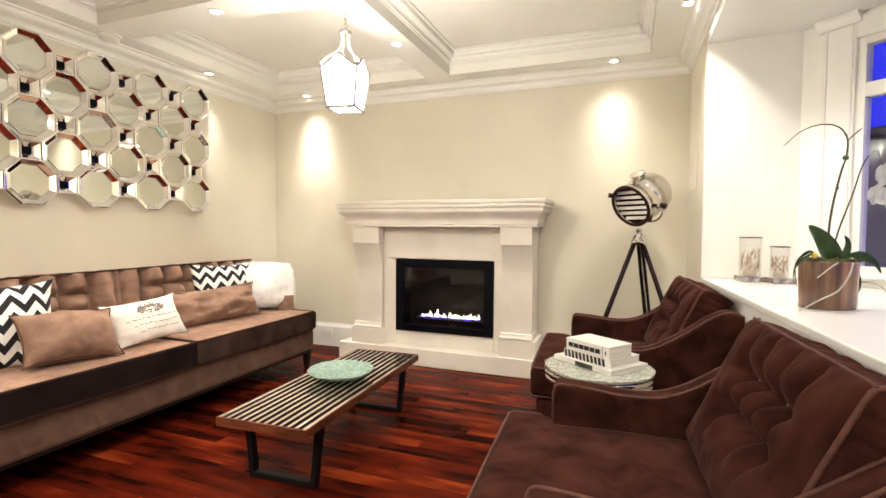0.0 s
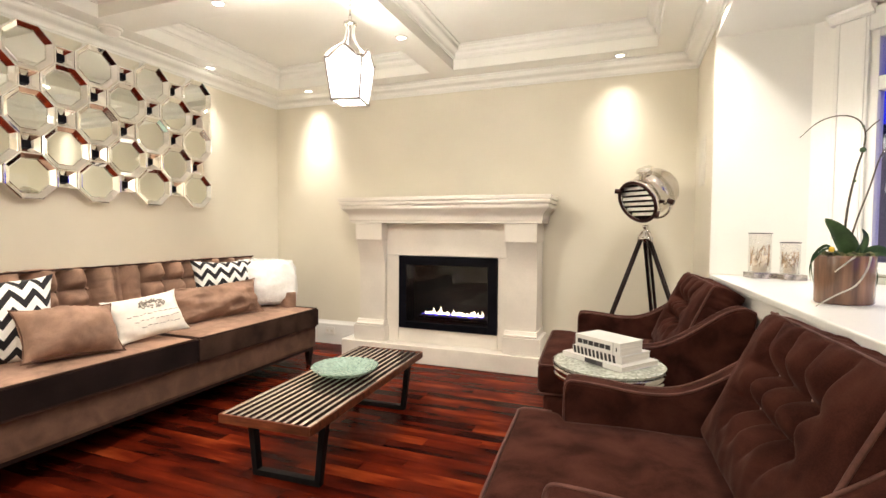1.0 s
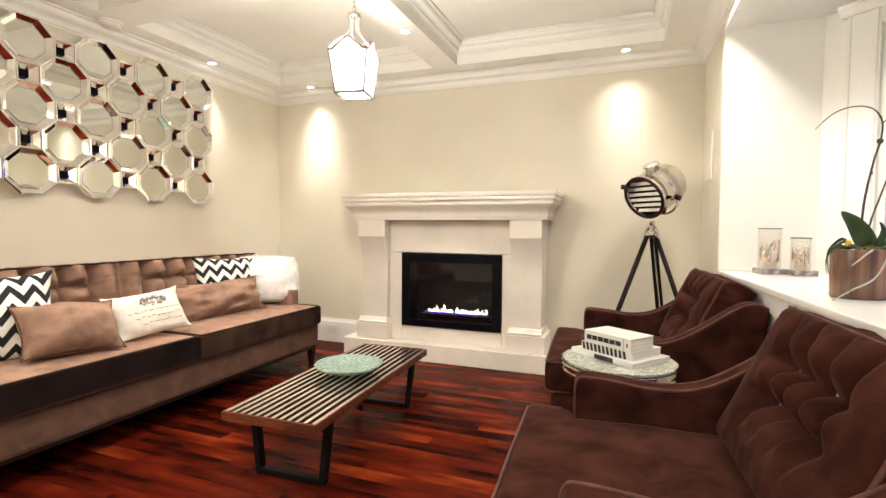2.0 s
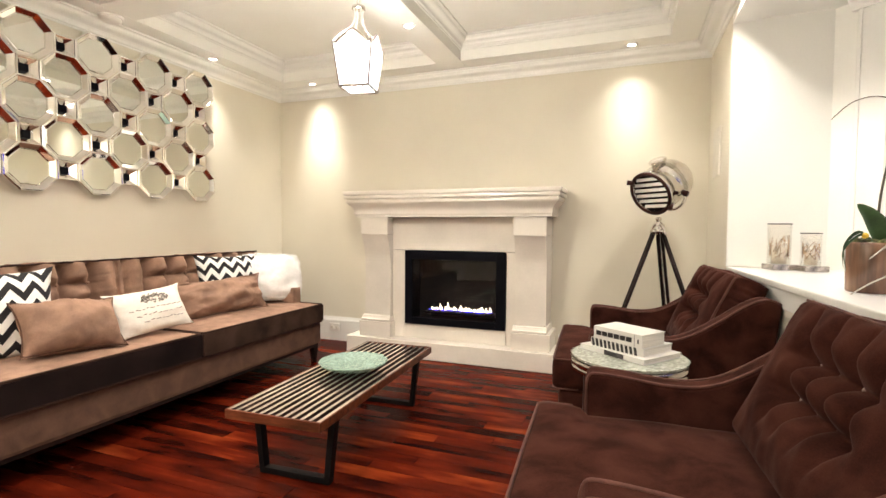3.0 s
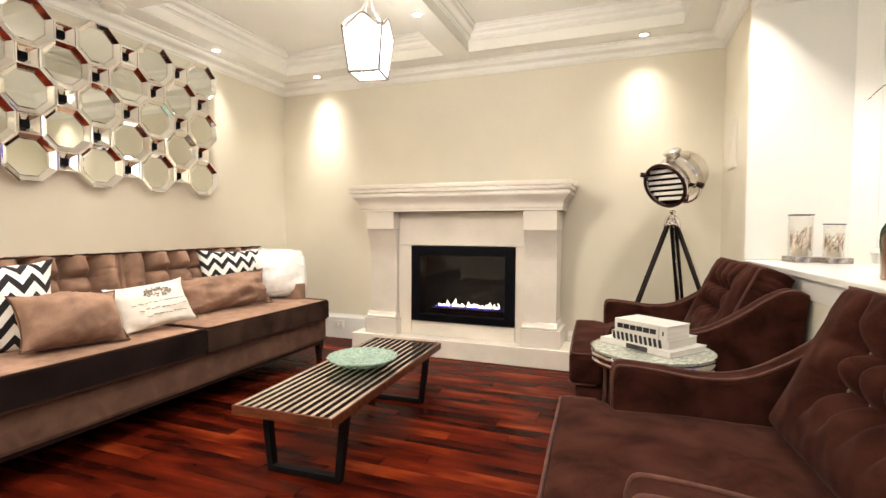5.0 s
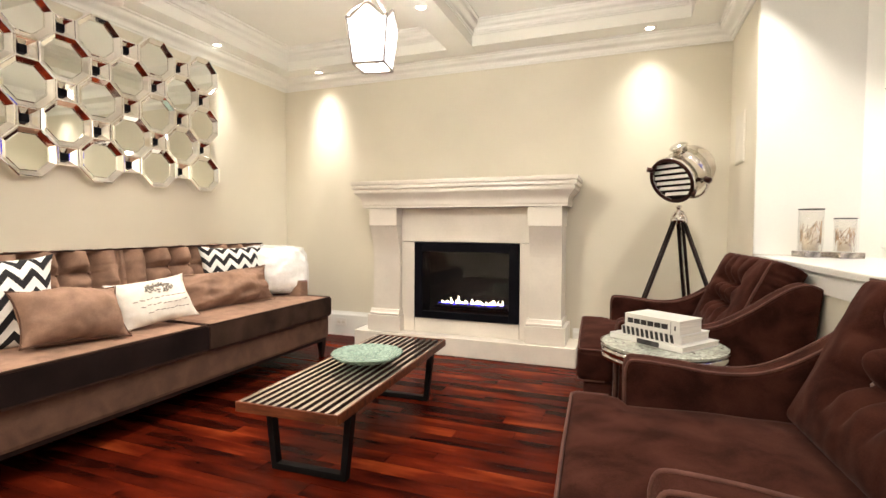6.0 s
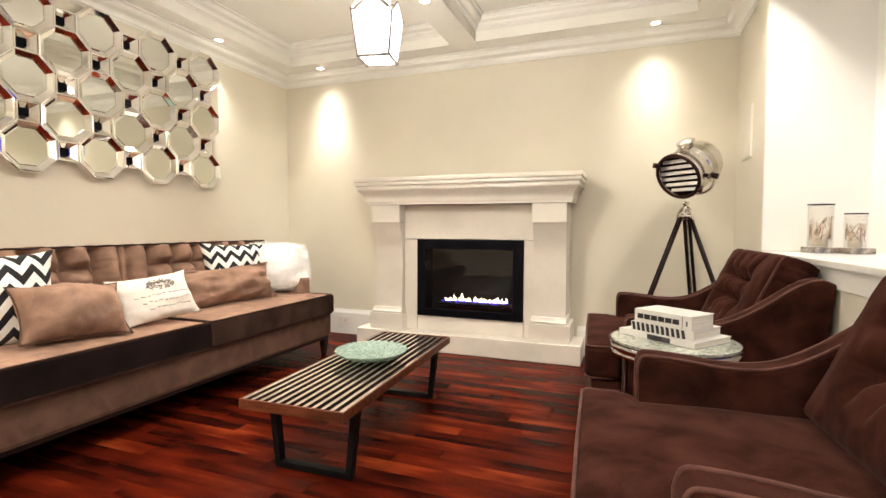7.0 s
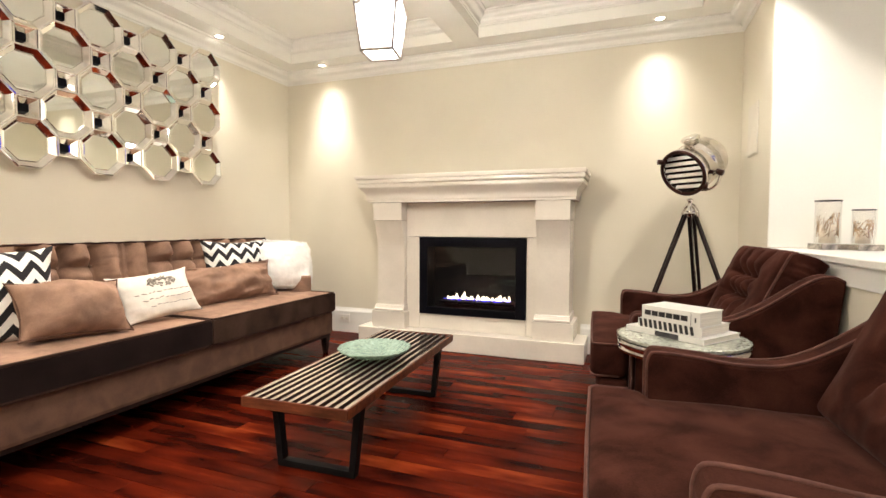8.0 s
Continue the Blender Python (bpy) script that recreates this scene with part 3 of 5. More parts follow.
# gas insert
FX0, FX1, FZ0, FZ1 = -1.826, -0.892, 0.286, 0.952
bm = box(FX0, -1.755, 4.222, 4.25, FZ0, FZ1, 0.003)
box(-0.975, FX1, 4.222, 4.25, FZ0, FZ1, 0.003, bm)
box(-1.755, -0.975, 4.222, 4.25, FZ0, 0.348, 0.003, bm)
box(-1.755, -0.975, 4.222, 4.25, 0.872, FZ1, 0.003, bm)
part("firebox_frame", bm, FIREBLACK, fire, "matt black metal frame")
bm = box(-1.79, -0.94, 4.455, 4.462, 0.30, 0.93)
box(-1.79, -1.775, 4.252, 4.455, 0.30, 0.93, bm=bm)
box(-0.955, -0.94, 4.252, 4.455, 0.30, 0.93, bm=bm)
box(-1.775, -0.955, 4.252, 4.455, 0.30, 0.32, bm=bm)
box(-1.775, -0.955, 4.252, 4.455, 0.91, 0.93, bm=bm)
part("firebox_lining", bm, FIREBACK, fire, "soot-dark lining")
gl = part("fire_glass", box(-1.757, -0.973, 4.236, 4.240, 0.346, 0.874), FIREGLASS, fire)
gl.visible_shadow = False
part("burner_tray", box(-1.66, -1.00, 4.29, 4.40, 0.375, 0.398, 0.004), FIREBLACK, fire)
bm = bmesh.new()
rnd = random.Random(5)
for k in range(150):
    s = rnd.uniform(0.006, 0.014)
    bmesh.ops.create_icosphere(bm, subdivisions=1, radius=s, matrix=pose(rnd.uniform(-1.65, -1.01), rnd.uniform(4.295, 4.395), 0.400 + rnd.uniform(-0.002, 0.006), rnd.uniform(0, 90), rnd.uniform(0, 90)))
part("fire_stones", bm, DARKMETAL, fire)
part("gas_line_flame", soft_box(0.60, 0.02, 0.020, 0.009, 0, 5, lambda p: p + Vector((0, 0, 0.003 * math.sin(p.x * 70))), m=pose(-1.335, 4.335, 0.409)), FLAME_BLUE, fire, "low blue gas flame", True)
for k in range(24):
    fx = -1.60 + 0.55 * k / 23 + rnd.uniform(-0.012, 0.012)
    fh = rnd.choice((0.018, 0.022, 0.026, 0.030, 0.036, 0.046, 0.070)) * rnd.uniform(0.8, 1.25) * (1.6 if k in (14, 15) else 1.2)
    lean = rnd.uniform(-0.012, 0.012)
    w = rnd.uniform(0.008, 0.016)
    bm = lathe([(0.0, 0.0), (w * 0.8, 0.08 * fh), (w, 0.25 * fh), (w * 0.7, 0.5 * fh), (w * 0.3, 0.8 * fh), (0, fh)], 8)
    for v in bm.verts:
        v.co.x += lean * (v.co.z / fh) ** 2 + 0.003 * math.sin(v.co.z * 120 + k)
    bm.transform(pose(fx, 4.335, 0.412))
    part("flame", bm, FLAME, fire, "small yellow flame", True)

# outlet and speaker
outlet = thing("wall_outlet", pose(-2.727, NORTH - 0.0205, 0.137), "white outlet plate set sideways in the baseboard", "outlet")
part("plate", box(-0.058, 0.058, -0.006, 0.0, -0.040, 0.040, 0.003), PLASTIC, outlet)
for sx in (-0.026, 0.026):
    part("socket", box(sx - 0.016, sx + 0.016, -0.009, -0.005, -0.014, 0.014, 0.003), PAGES, outlet)
spk = thing("wall_speaker", pose(EAST, 4.10, 1.69), "flush white in-wall speaker panel", "speaker")
part("frame", box(-0.007, -0.0005, -0.13, 0.13, -0.17, 0.17, 0.003), GRILLE, spk)
part("grille", box(-0.010, -0.006, -0.12, 0.12, -0.16, 0.16, 0.001), GRILLE, spk)

# ---- mirror of octagons ----
PITCH, AP = 0.2082, 0.147
mir = thing("wall_mirror", pose(WEST, 0, 0, 0, 0, 0), "large wall mirror of silvery octagons and small squares", "mirror")


def ngon(n, ap, turn, x):
    r = ap / math.cos(math.pi / n)
    return [(x, r * math.cos(2 * math.pi * (k + 0.5) / n + turn), r * math.sin(2 * math.pi * (k + 0.5) / n + turn)) for k in range(n)]


def facet_ring(n, loops, cap=True):
    """Flat facets between loops of an n-gon: (apothem, height off the wall)."""
    bm = bmesh.new()
    rows = [[bm.verts.new(c) for c in ngon(n, ap, 0, x)] for ap, x in loops]
    for a, b in zip(rows, rows[1:]):
        for i in range(n):
            bm.faces.new((a[i], a[(i + 1) % n], b[(i + 1) % n], b[i]))
    if cap:
        bm.faces.new(rows[-1])
    return bm


octo_frame = link("octagon_frame", facet_ring(8, [(AP - 0.001, 0.004), (AP - 0.001, 0.076), (AP - 0.004, 0.080), (0.137, 0.081), (0.134, 0.078), (0.110, 0.060), (0.108, 0.054)], False), BEVEL)
octo_glass = link("octagon_mirror", facet_ring(8, [(0.109, 0.050), (0.109, 0.053), (0.103, 0.0555)]), MIRROR)
SQA = PITCH - AP
sq_frame = link("square_frame", facet_ring(4, [(SQA - 0.001, 0.004), (SQA - 0.001, 0.074), (SQA - 0.004, 0.078), (0.052, 0.078), (0.049, 0.075), (0.022, 0.042)], False), BEVEL)
sq_glass = link("square_recess", facet_ring(4, [(0.0225, 0.037), (0.0225, 0.041), (0.020, 0.043)]), FIREBLACK)
tilts = random.Random(3)
firsts = {}
for i in range(0, 11):
    for j in range(5):
        cy, cz = 3.36 - i * PITCH, 1.515 + j * (2.31 - 1.515) / 4
        octa = (i + j) % 2 == 0
        for proto in ((octo_frame, octo_glass) if octa else (sq_frame, sq_glass)):
            wob = pose(0, cy, cz, 0, tilts.uniform(-0.4, 0.4), tilts.uniform(-0.4, 0.4)) if proto in (octo_glass, sq_glass) else pose(0, cy, cz)
            if proto not in firsts:
                firsts[proto] = proto
                proto.parent, proto.matrix_local = mir, wob
            else:
                part_on(proto.name, proto.data, mir, wob)

# ---- sofa ----
sofa = thing("sofa", pose(0, 0, 0), "long taupe velvet sofa with a tufted back", "sofa")
S0, S1, SF, SB = 1.22, 3.76, -2.38, -3.36


def cusp(d, w):
    return math.exp(-abs(d) / w)


def tuft(buttons, rows, height, deep):
    """How far a buttoned face sinks at (u across, v up): creases between the buttons, pleats that die out above and below."""
    lo, hi = buttons[0], buttons[-1]

    def f(u, v):
        out = max(0.0, lo - u, u - hi)
        sink = 0.0
        for rv in rows:
            sink = max(sink, 1.0 * cusp(v - rv, 0.028) * math.exp(-(out / 0.035) ** 2))
        for k, bu in enumerate(buttons):
            if v > rows[-1]:
                fade = max(0.0, 1 - (v - rows[-1]) / (height - rows[-1])) ** 0.45
            elif v < rows[0]:
                fade = max(0.0, 1 - (rows[0] - v) / 0.11) ** 1.3
            else:
                fade = 1.0
            wander = 0.010 * noise.noise(Vector((k * 4.1, v * 9, hi)))
            sink = max(sink, 0.9 * fade * cusp(u - bu - wander * (1 - fade), 0.026))
            for rv in rows:
                sink += 0.45 * math.exp(-((u - bu) ** 2 + (v - rv) ** 2) / 0.016 ** 2)
        return -deep * sink + 0.006 * noise.noise(Vector((u * 7, v * 7, hi + 2))) + 0.003 * noise.noise(Vector((u * 22, v * 16, hi)))
    return f


def plump(pitch, rows, deep, plain):
    """Plump buttoned cells in columns with sharp creases; the plain columns beside a seam have pleats but no cross crease."""
    def f(u, v):
        c = u / pitch + 0.07 * noise.noise(Vector((u * 5, v * 7, 1)))
        col, a = int(c), c % 1.0
        across = 1 - abs(2 * a - 1) ** 2.1
        if v > rows[1]:
            up, fade = min(1.0, (v - rows[1]) / 0.055), 0.12
        elif v < rows[0]:
            up, fade = min(1.0, (rows[0] - v) / 0.06), min(1.0, (rows[0] - v) / 0.12)
        else:
            up, fade = 1 - abs(2 * (v - rows[0]) / (rows[1] - rows[0]) - 1), 0.0
        if col in plain:
            up = max(up, 0.75)
        tall = 1 - (1 - up) ** 2.0
        swell = 0.16 * noise.noise(Vector((col * 3.7, round(v * 7) * 1.3, 9)))
        return deep * ((across * (1 - fade) + fade) * (0.25 + 0.75 * tall) * (1 + swell) - 1) + 0.007 * noise.noise(Vector((u * 9, v * 9, 4))) + 0.006 * noise.noise(Vector((u * 25, v * 14, 6)))
    return f


def biscuit(buttons, rows, deep):
    """Plump buttoned cells with sharp creases between them, pleats that fan out above and die out below."""
    lo, hi = buttons[0], buttons[-1]

    def valley(d, w):
        return max(0.0, 1 - abs(d) / w) ** 2.2

    def f(u, v):
        out = max(0.0, lo - u, u - hi)
        rim = math.exp(-(out / 0.055) ** 2)
        shift = 0.006 * noise.noise(Vector((u * 11, v * 11, hi)))
        flat = max(valley(v - rv + shift, 0.058 if rows[0] < v < rows[-1] else 0.075) for rv in rows) * rim
        fall = 0.0
        for k, bu in enumerate(buttons):
            if v > rows[-1]:
                fade = max(0.0, 1 - (v - rows[-1]) / 0.155) ** 0.7
            elif v < rows[0]:
                fade = max(0.0, 1 - (rows[0] - v) / 0.13) ** 1.2
            else:
                fade = 1.0
            lean = (bu - (lo + hi) / 2) * 0.22 * max(0.0, v - rows[-1]) / 0.1 + shift
            fall = max(fall, fade * valley(u - bu - lean, 0.056))
        pit = sum(math.exp(-((u - bu) ** 2 + (v - rv) ** 2) / 0.017 ** 2) for bu in buttons for rv in rows)
        sink = 1 - (1 - flat) * (1 - fall) + 0.35 * pit
        return -deep * sink + 0.006 * noise.noise(Vector((u * 7, v * 7, hi + 2))) + 0.004 * noise.noise(Vector((u * 20, v * 15, hi)))
    return f


def tufted_back(width, height, thick, buttons, rows, deep, n=90, nv=48, face=None):
    """A buttoned back cushion with a boxed edge: front face towards +x, width along y from 0, standing on z = 0."""
    f = face or tuft(buttons, rows, height, deep)
    bm = bmesh.new()
    grid = []
    for j in range(nv + 1):
        row = []
        for i in range(n + 1):
            u, v = i / n, j / nv
            e = 1 - max(0, 1 - min(u, 1 - u) * width / 0.03) ** 2
            tp = 1 - max(0, 1 - min(v, 1 - v) * height / 0.03) ** 2
            crown = 0.030 * (1 - (2 * u - 1) ** 4) * (1 - (2 * v - 1) ** 4)
            x = thick * 0.5 + crown + f(u * width, v * height) * min(e, tp) - 0.022 * (1 - math.sqrt(max(0, e))) - 0.022 * (1 - math.sqrt(max(0, tp)))
            row.append(bm.verts.new((x, u * width, v * height + 0.006 * noise.noise(Vector((u * 9, 3, width))) * v)))
        grid.append(row)
    for j in range(nv):
        for i in range(n):
            bm.faces.new((grid[j][i], grid[j][i + 1], grid[j + 1][i + 1], grid[j + 1][i]))
    # boxed edge in a few steps, puckered
    rim = [grid[0][i] for i in range(n)] + [grid[j][n] for j in range(nv)] + [grid[nv][i] for i in range(n, 0, -1)] + [grid[j][0] for j in range(nv, 0, -1)]
    last = rim
    mid = Vector((0, width / 2, height / 2))
    for step in range(1, 7):
        t = step / 6
        ring = []
        for k, v in enumerate(rim):
            p = v.co.copy()
            p.x += (-thick * 0.5 - p.x) * t
            out = (Vector((0, p.y, p.z)) - mid)
            out.x = 0
            p += out.normalized() * (0.014 * math.sin(math.pi * t) + 0.011 * math.sin(math.pi * t) * noise.noise(Vector((k * 0.35, t * 2, width))))
            ring.append(bm.verts.new(p))
        for k in range(len(rim)):
            q = (k + 1) % len(rim)
            bm.faces.new((last[k], last[q], ring[q], ring[k]))
        last = ring
    bm.faces.new(last)
    return bm


part("base", soft_box(SF - SB - 0.03, S1 - S0, 0.185, 0.015, 0, 6, m=pose((SF + SB) / 2 - 0.012, (S0 + S1) / 2, 0.2475)), SOFA_BASE, sofa, "velvet base, front shade painted into its colour")
part("plinth", box(SB + 0.03, SF - 0.035, S0 + 0.03, S1 - 0.03, 0.135, 0.160, 0.003), LEGWOOD, sofa, "dark stained wood rail")
for lx in (SF - 0.065, SB + 0.08):
    for ly in (S0 + 0.07, S1 - 0.055):
        own = bmesh.new()
        bmesh.ops.create_cone(own, cap_ends=True, segments=4, radius1=0.021, radius2=0.040, depth=0.152, matrix=pose(lx, ly, 0.076, 0, 0, 45))
        part("leg", own, LEGWOOD, sofa, "tapered dark wood leg")
half = (S1 - S0) / 2


def sag(p):
    q = Vector(p)
    q.z += 0.006 * noise.noise(Vector((q.x * 4, q.y * 4, 0))) + 0.003 * noise.noise(Vector((q.x * 12, q.y * 12, 5)))
    return q


for k in range(2):
    cy = S0 + half * (k + 0.5)
    part("seat_cushion", soft_box(0.80, half - 0.006, 0.155, 0.028, 0.018, 16, sag, m=pose(SF - 0.40, cy, 0.422)), SOFA, sofa, smooth=True)
    # front and end band: the shade of the turned nap is its colour
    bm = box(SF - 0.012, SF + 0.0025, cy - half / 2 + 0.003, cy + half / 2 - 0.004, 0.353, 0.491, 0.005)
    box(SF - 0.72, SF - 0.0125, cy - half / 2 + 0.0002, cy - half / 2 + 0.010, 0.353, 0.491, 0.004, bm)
    part("cushion_border", bm, (SOFA_NAP_DARK, SOFA_NAP_LIGHTER)[k], sofa, ("velvet border, nap shade painted dark", "brushed velvet border, nap shade painted lighter")[k])
    for zz in (0.350, 0.4955):
        line = [(SF - 0.75, cy - half / 2 + 0.012, zz), (SF - 0.012, cy - half / 2 + 0.012, zz), (SF - 0.004, cy - half / 2 + 0.03, zz), (SF - 0.004, cy + half / 2 - 0.03, zz), (SF - 0.012, cy + half / 2 - 0.012, zz), (SF - 0.75, cy + half / 2 - 0.012, zz)]
        part("piping", tube(line, 0.0075, 6), SOFA_SHADE, sofa, "dark velvet piping")
    sofa_buttons = [half * c / 7 for c in range(1, 7)]
    bm = tufted_back(half - 0.008, 0.46, 0.19, sofa_buttons, (0.19, 0.325), 0.080, 168, 64, plump(half / 7, (0.19, 0.325), 0.130, (6,) if k == 0 else (0,)))
    bm.transform(pose(-3.11, S0 + half * k + 0.004, 0.475, 0, -9, 0))
    part("back_cushion", bm, SOFA, sofa, "button-tufted back", True)
    edge = [pose(-3.11, S0 + half * k + 0.004, 0.475, 0, -9, 0) @ Vector((0.086, (half - 0.008) * i / 30, 0.455 + 0.002 * math.sin(i * 2.1))) for i in range(31)]
    part("back_piping", tube(edge, 0.006, 6), SOFA_SHADE, sofa, "dark velvet piping", True)
    for bu in sofa_buttons:
        for bv in (0.19, 0.325):
            own = bmesh.new()
            bmesh.ops.create_uvsphere(own, u_segments=8, v_segments=5, radius=0.010)
            own.transform(pose(-3.11, S0 + half * k, 0.475, 0, -9, 0) @ pose(0.012, bu, bv))
            part("button", own, SOFA, sofa, "velvet covered button", True)
part("back_frame", box(SB, SB + 0.14, S0, S1, 0.17, 0.88, 0.02), SOFA, sofa)
for ay in (S0, S1 - 0.11):
    part("arm", soft_box(0.68, 0.11, 0.30, 0.02, 0.004, 8, m=pose(-2.95, ay + 0.055, 0.487)), SOFA, sofa, smooth=True)


def cushion(name, m, w, h, thick, material, label, seed, piped=None, wob=0.006):
    c = thing(name, m, label, "pillow", "sofa pillows")
    part("cover", pillow(w, h, thick, 34, wob, seed), material, c, smooth=True)
    if piped:
        part("piping", tube(rim_line(w, h), 0.005, 6, closed=True), piped, c)
    return c


# local -y is a pillow's face; turned so that it looks into the room (+x)
cushion("chevron_pillow", pose(-2.95, 3.28, 0.715, -14, 0, 66), 0.52, 0.46, 0.20, CHEVRON, "square pillow with black and white zigzag stripes", 1)
cushion("chevron_pillow", pose(-2.83, 1.665, 0.708, -16, -1, 74), 0.51, 0.475, 0.21, CHEVRON, "square pillow with black and white zigzag stripes", 2)
cushion("lumbar_pillow", pose(-2.77, 3.03, 0.638, -22, -2, 78), 0.72, 0.28, 0.25, SOFA, "oblong taupe velvet pillow with creases", 3, SOFA, 0.021)
cushion("lumbar_pillow", pose(-2.60, 1.868, 0.648, -36, 3, 80), 0.465, 0.30, 0.27, SOFA, "oblong taupe velvet pillow with piped edge", 4, SOFA_BASE, 0.010)
lin = cushion("printed_pillow", pose(-2.62, 2.325, 0.650, -28, -4, 84), 0.47, 0.29, 0.13, LINEN, "small cream linen pillow with faded script print", 5)
bm = bmesh.new()
prnt = random.Random(8)
for k in range(90):
    a = prnt.uniform(0, 2 * math.pi)
    rr = math.sqrt(prnt.uniform(0.1, 1))
    bx, bz = 0.015 + 0.085 * rr * math.cos(a), 0.058 + 0.032 * rr * math.sin(a)
    own = box(-0.006, 0.006, -0.0006, 0.0006, -0.0035, 0.0035)
    depth = -0.066 * ((1 - (bx / 0.235) ** 2) * (1 - (bz / 0.145) ** 2)) ** 0.55
    merge(bm, own, pose(bx, depth - 0.004, bz, 0, prnt.uniform(-60, 60), 0))
part("crest_print", bm, INK, lin, "faded crest print")
for row in range(3):
    bm = bmesh.new()
    x = -0.15 + 0.03 * row
    while x < 0.15:
        l = prnt.uniform(0.010, 0.030)
        bz = -0.002 - 0.036 * row
        depth = -0.066 * max(0.05, (1 - ((x + l / 2) / 0.235) ** 2) * (1 - (bz / 0.145) ** 2)) ** 0.55
        merge(bm, box(0, l, -0.0006, 0.0006, -0.0022, 0.0022), pose(x, depth - 0.004, bz + prnt.uniform(-0.003, 0.003), 0, prnt.uniform(-14, 14), 0))
        x += l + 0.009
    part("script_line", bm, INK, lin, "unreadable line of script")
fur = cushion("sheepskin_pillow", pose(-2.81, 3.625, 0.725, -16, 3, 62), 0.56, 0.45, 0.26, FUR, "fluffy white sheepskin pillow", 6, None, 0.016)


def fleece(p):
    """Rounds off the corners of the skin and swells it into locks."""
    u, v = abs(p.x) / 0.28, abs(p.z) / 0.225
    k = 1 - 0.17 * (u * v) ** 2
    q = Vector((p.x * k, p.y, p.z * k))
    lock = 0.013 * noise.noise(q * 22) + 0.007 * noise.noise(q * 48)
    return q + Vector((q.x * 2.2, q.y * 5.0, q.z * 2.2)) * lock


skin = [c for c in bpy.data.objects if c.parent == fur][0]
for vert in skin.data.vertices:
    vert.co = fleece(vert.co)
# short wool along the rim
bm = bmesh.new()
wool = random.Random(11)
for k in range(14000):
    u, v = wool.uniform(-1, 1), wool.uniform(-1, 1)
    if max(abs(u), abs(v)) < 0.86:
        continue
    side = 1 if wool.random() < 0.7 else -1
    pull = 1 - 0.125 * (1 - abs(u * v) ** 2) * (abs(u) ** 4 + abs(v) ** 4)
    bulge = ((1 - u * u) ** 0.55) * ((1 - v * v) ** 0.55)
    p = fleece(Vector((u * 0.28 * pull, -side * 0.125 * bulge, v * 0.225 * pull)))
    out = Vector((u ** 3, -side * (0.2 + bulge), v ** 3)) + Vector((wool.uniform(-.5, .5), wool.uniform(-.4, .4), wool.uniform(-.5, .5)))
    out.normalize()
    a = out.orthogonal().normalized() * 0.0034
    b = out.cross(a).normalized() * 0.0034
    tip = p + out * wool.uniform(0.007, 0.017)
    q = [bm.verts.new(p + a), bm.verts.new(p - 0.5 * a + b), bm.verts.new(p - 0.5 * a - b), bm.verts.new(tip)]
    for i in range(3):
        bm.faces.new((q[i], q[(i + 1) % 3], q[3]))
tagged(part("wool", bm, FUR, fur, "shaggy white wool"), kind="stuff")

# ---- slatted bench ----
bench = thing("slatted_bench", pose(-1.379, 2.563, 0, 0, 0, 2.6), "low slatted platform bench on black trapezoid legs", "bench")
BW, BL, BH = 0.235, 0.680, 0.352
NS = 12
sw = 0.0170
slat_mesh = None
for k in range(NS):
    cx = -BW + sw / 2 + k * (2 * BW - sw) / (NS - 1)
    if slat_mesh is None:
        first = part("slat", box(-sw / 2, sw / 2, -BL + 0.010, BL - 0.010, BH - 0.040, BH, 0.002, seg=1), SLAT, bench)
        first.matrix_local = pose(cx, 0, 0)
        slat_mesh = first.data
        slat_mesh.materials.append(SLAT_SIDE_SHADE)
        # only upward faces stay pale; the rest carry the painted gap shade
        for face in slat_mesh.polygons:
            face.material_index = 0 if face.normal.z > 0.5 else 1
    else:
        part_on("slat", slat_mesh, bench, pose(cx, 0, 0))
for s in (-1, 1):
    part("end_rail", box(-BW, BW, s * (BL - 0.004) - 0.005, s * (BL - 0.004) + 0.005, BH - 0.042, BH + 0.0005, 0.002), SLAT_EDGE, bench, "walnut end rail")
    part("side_rail", box(s * (BW + 0.0045) - 0.004, s * (BW + 0.0045) + 0.004, -BL, BL, BH - 0.042, BH - 0.001, 0.0015), SLAT_EDGE, bench, "walnut outer edge")
    part("crossbar", box(-BW + 0.02, BW - 0.02, s * 0.26 - 0.012, s * 0.26 + 0.012, BH - 0.060, BH - 0.041), SLAT_EDGE, bench)
    ly = s * 0.505
    out = [(-0.222, BH - 0.042), (-0.187, BH - 0.042), (-0.160, 0.028), (0.160, 0.028), (0.187, BH - 0.042), (0.222, BH - 0.042), (0.186, 0.0), (-0.186, 0.0)]
    part("leg", prism(out, ly - 0.020, ly + 0.020, "y", 0.0025), BLACKLEG, bench, "black trapezoid leg frame")

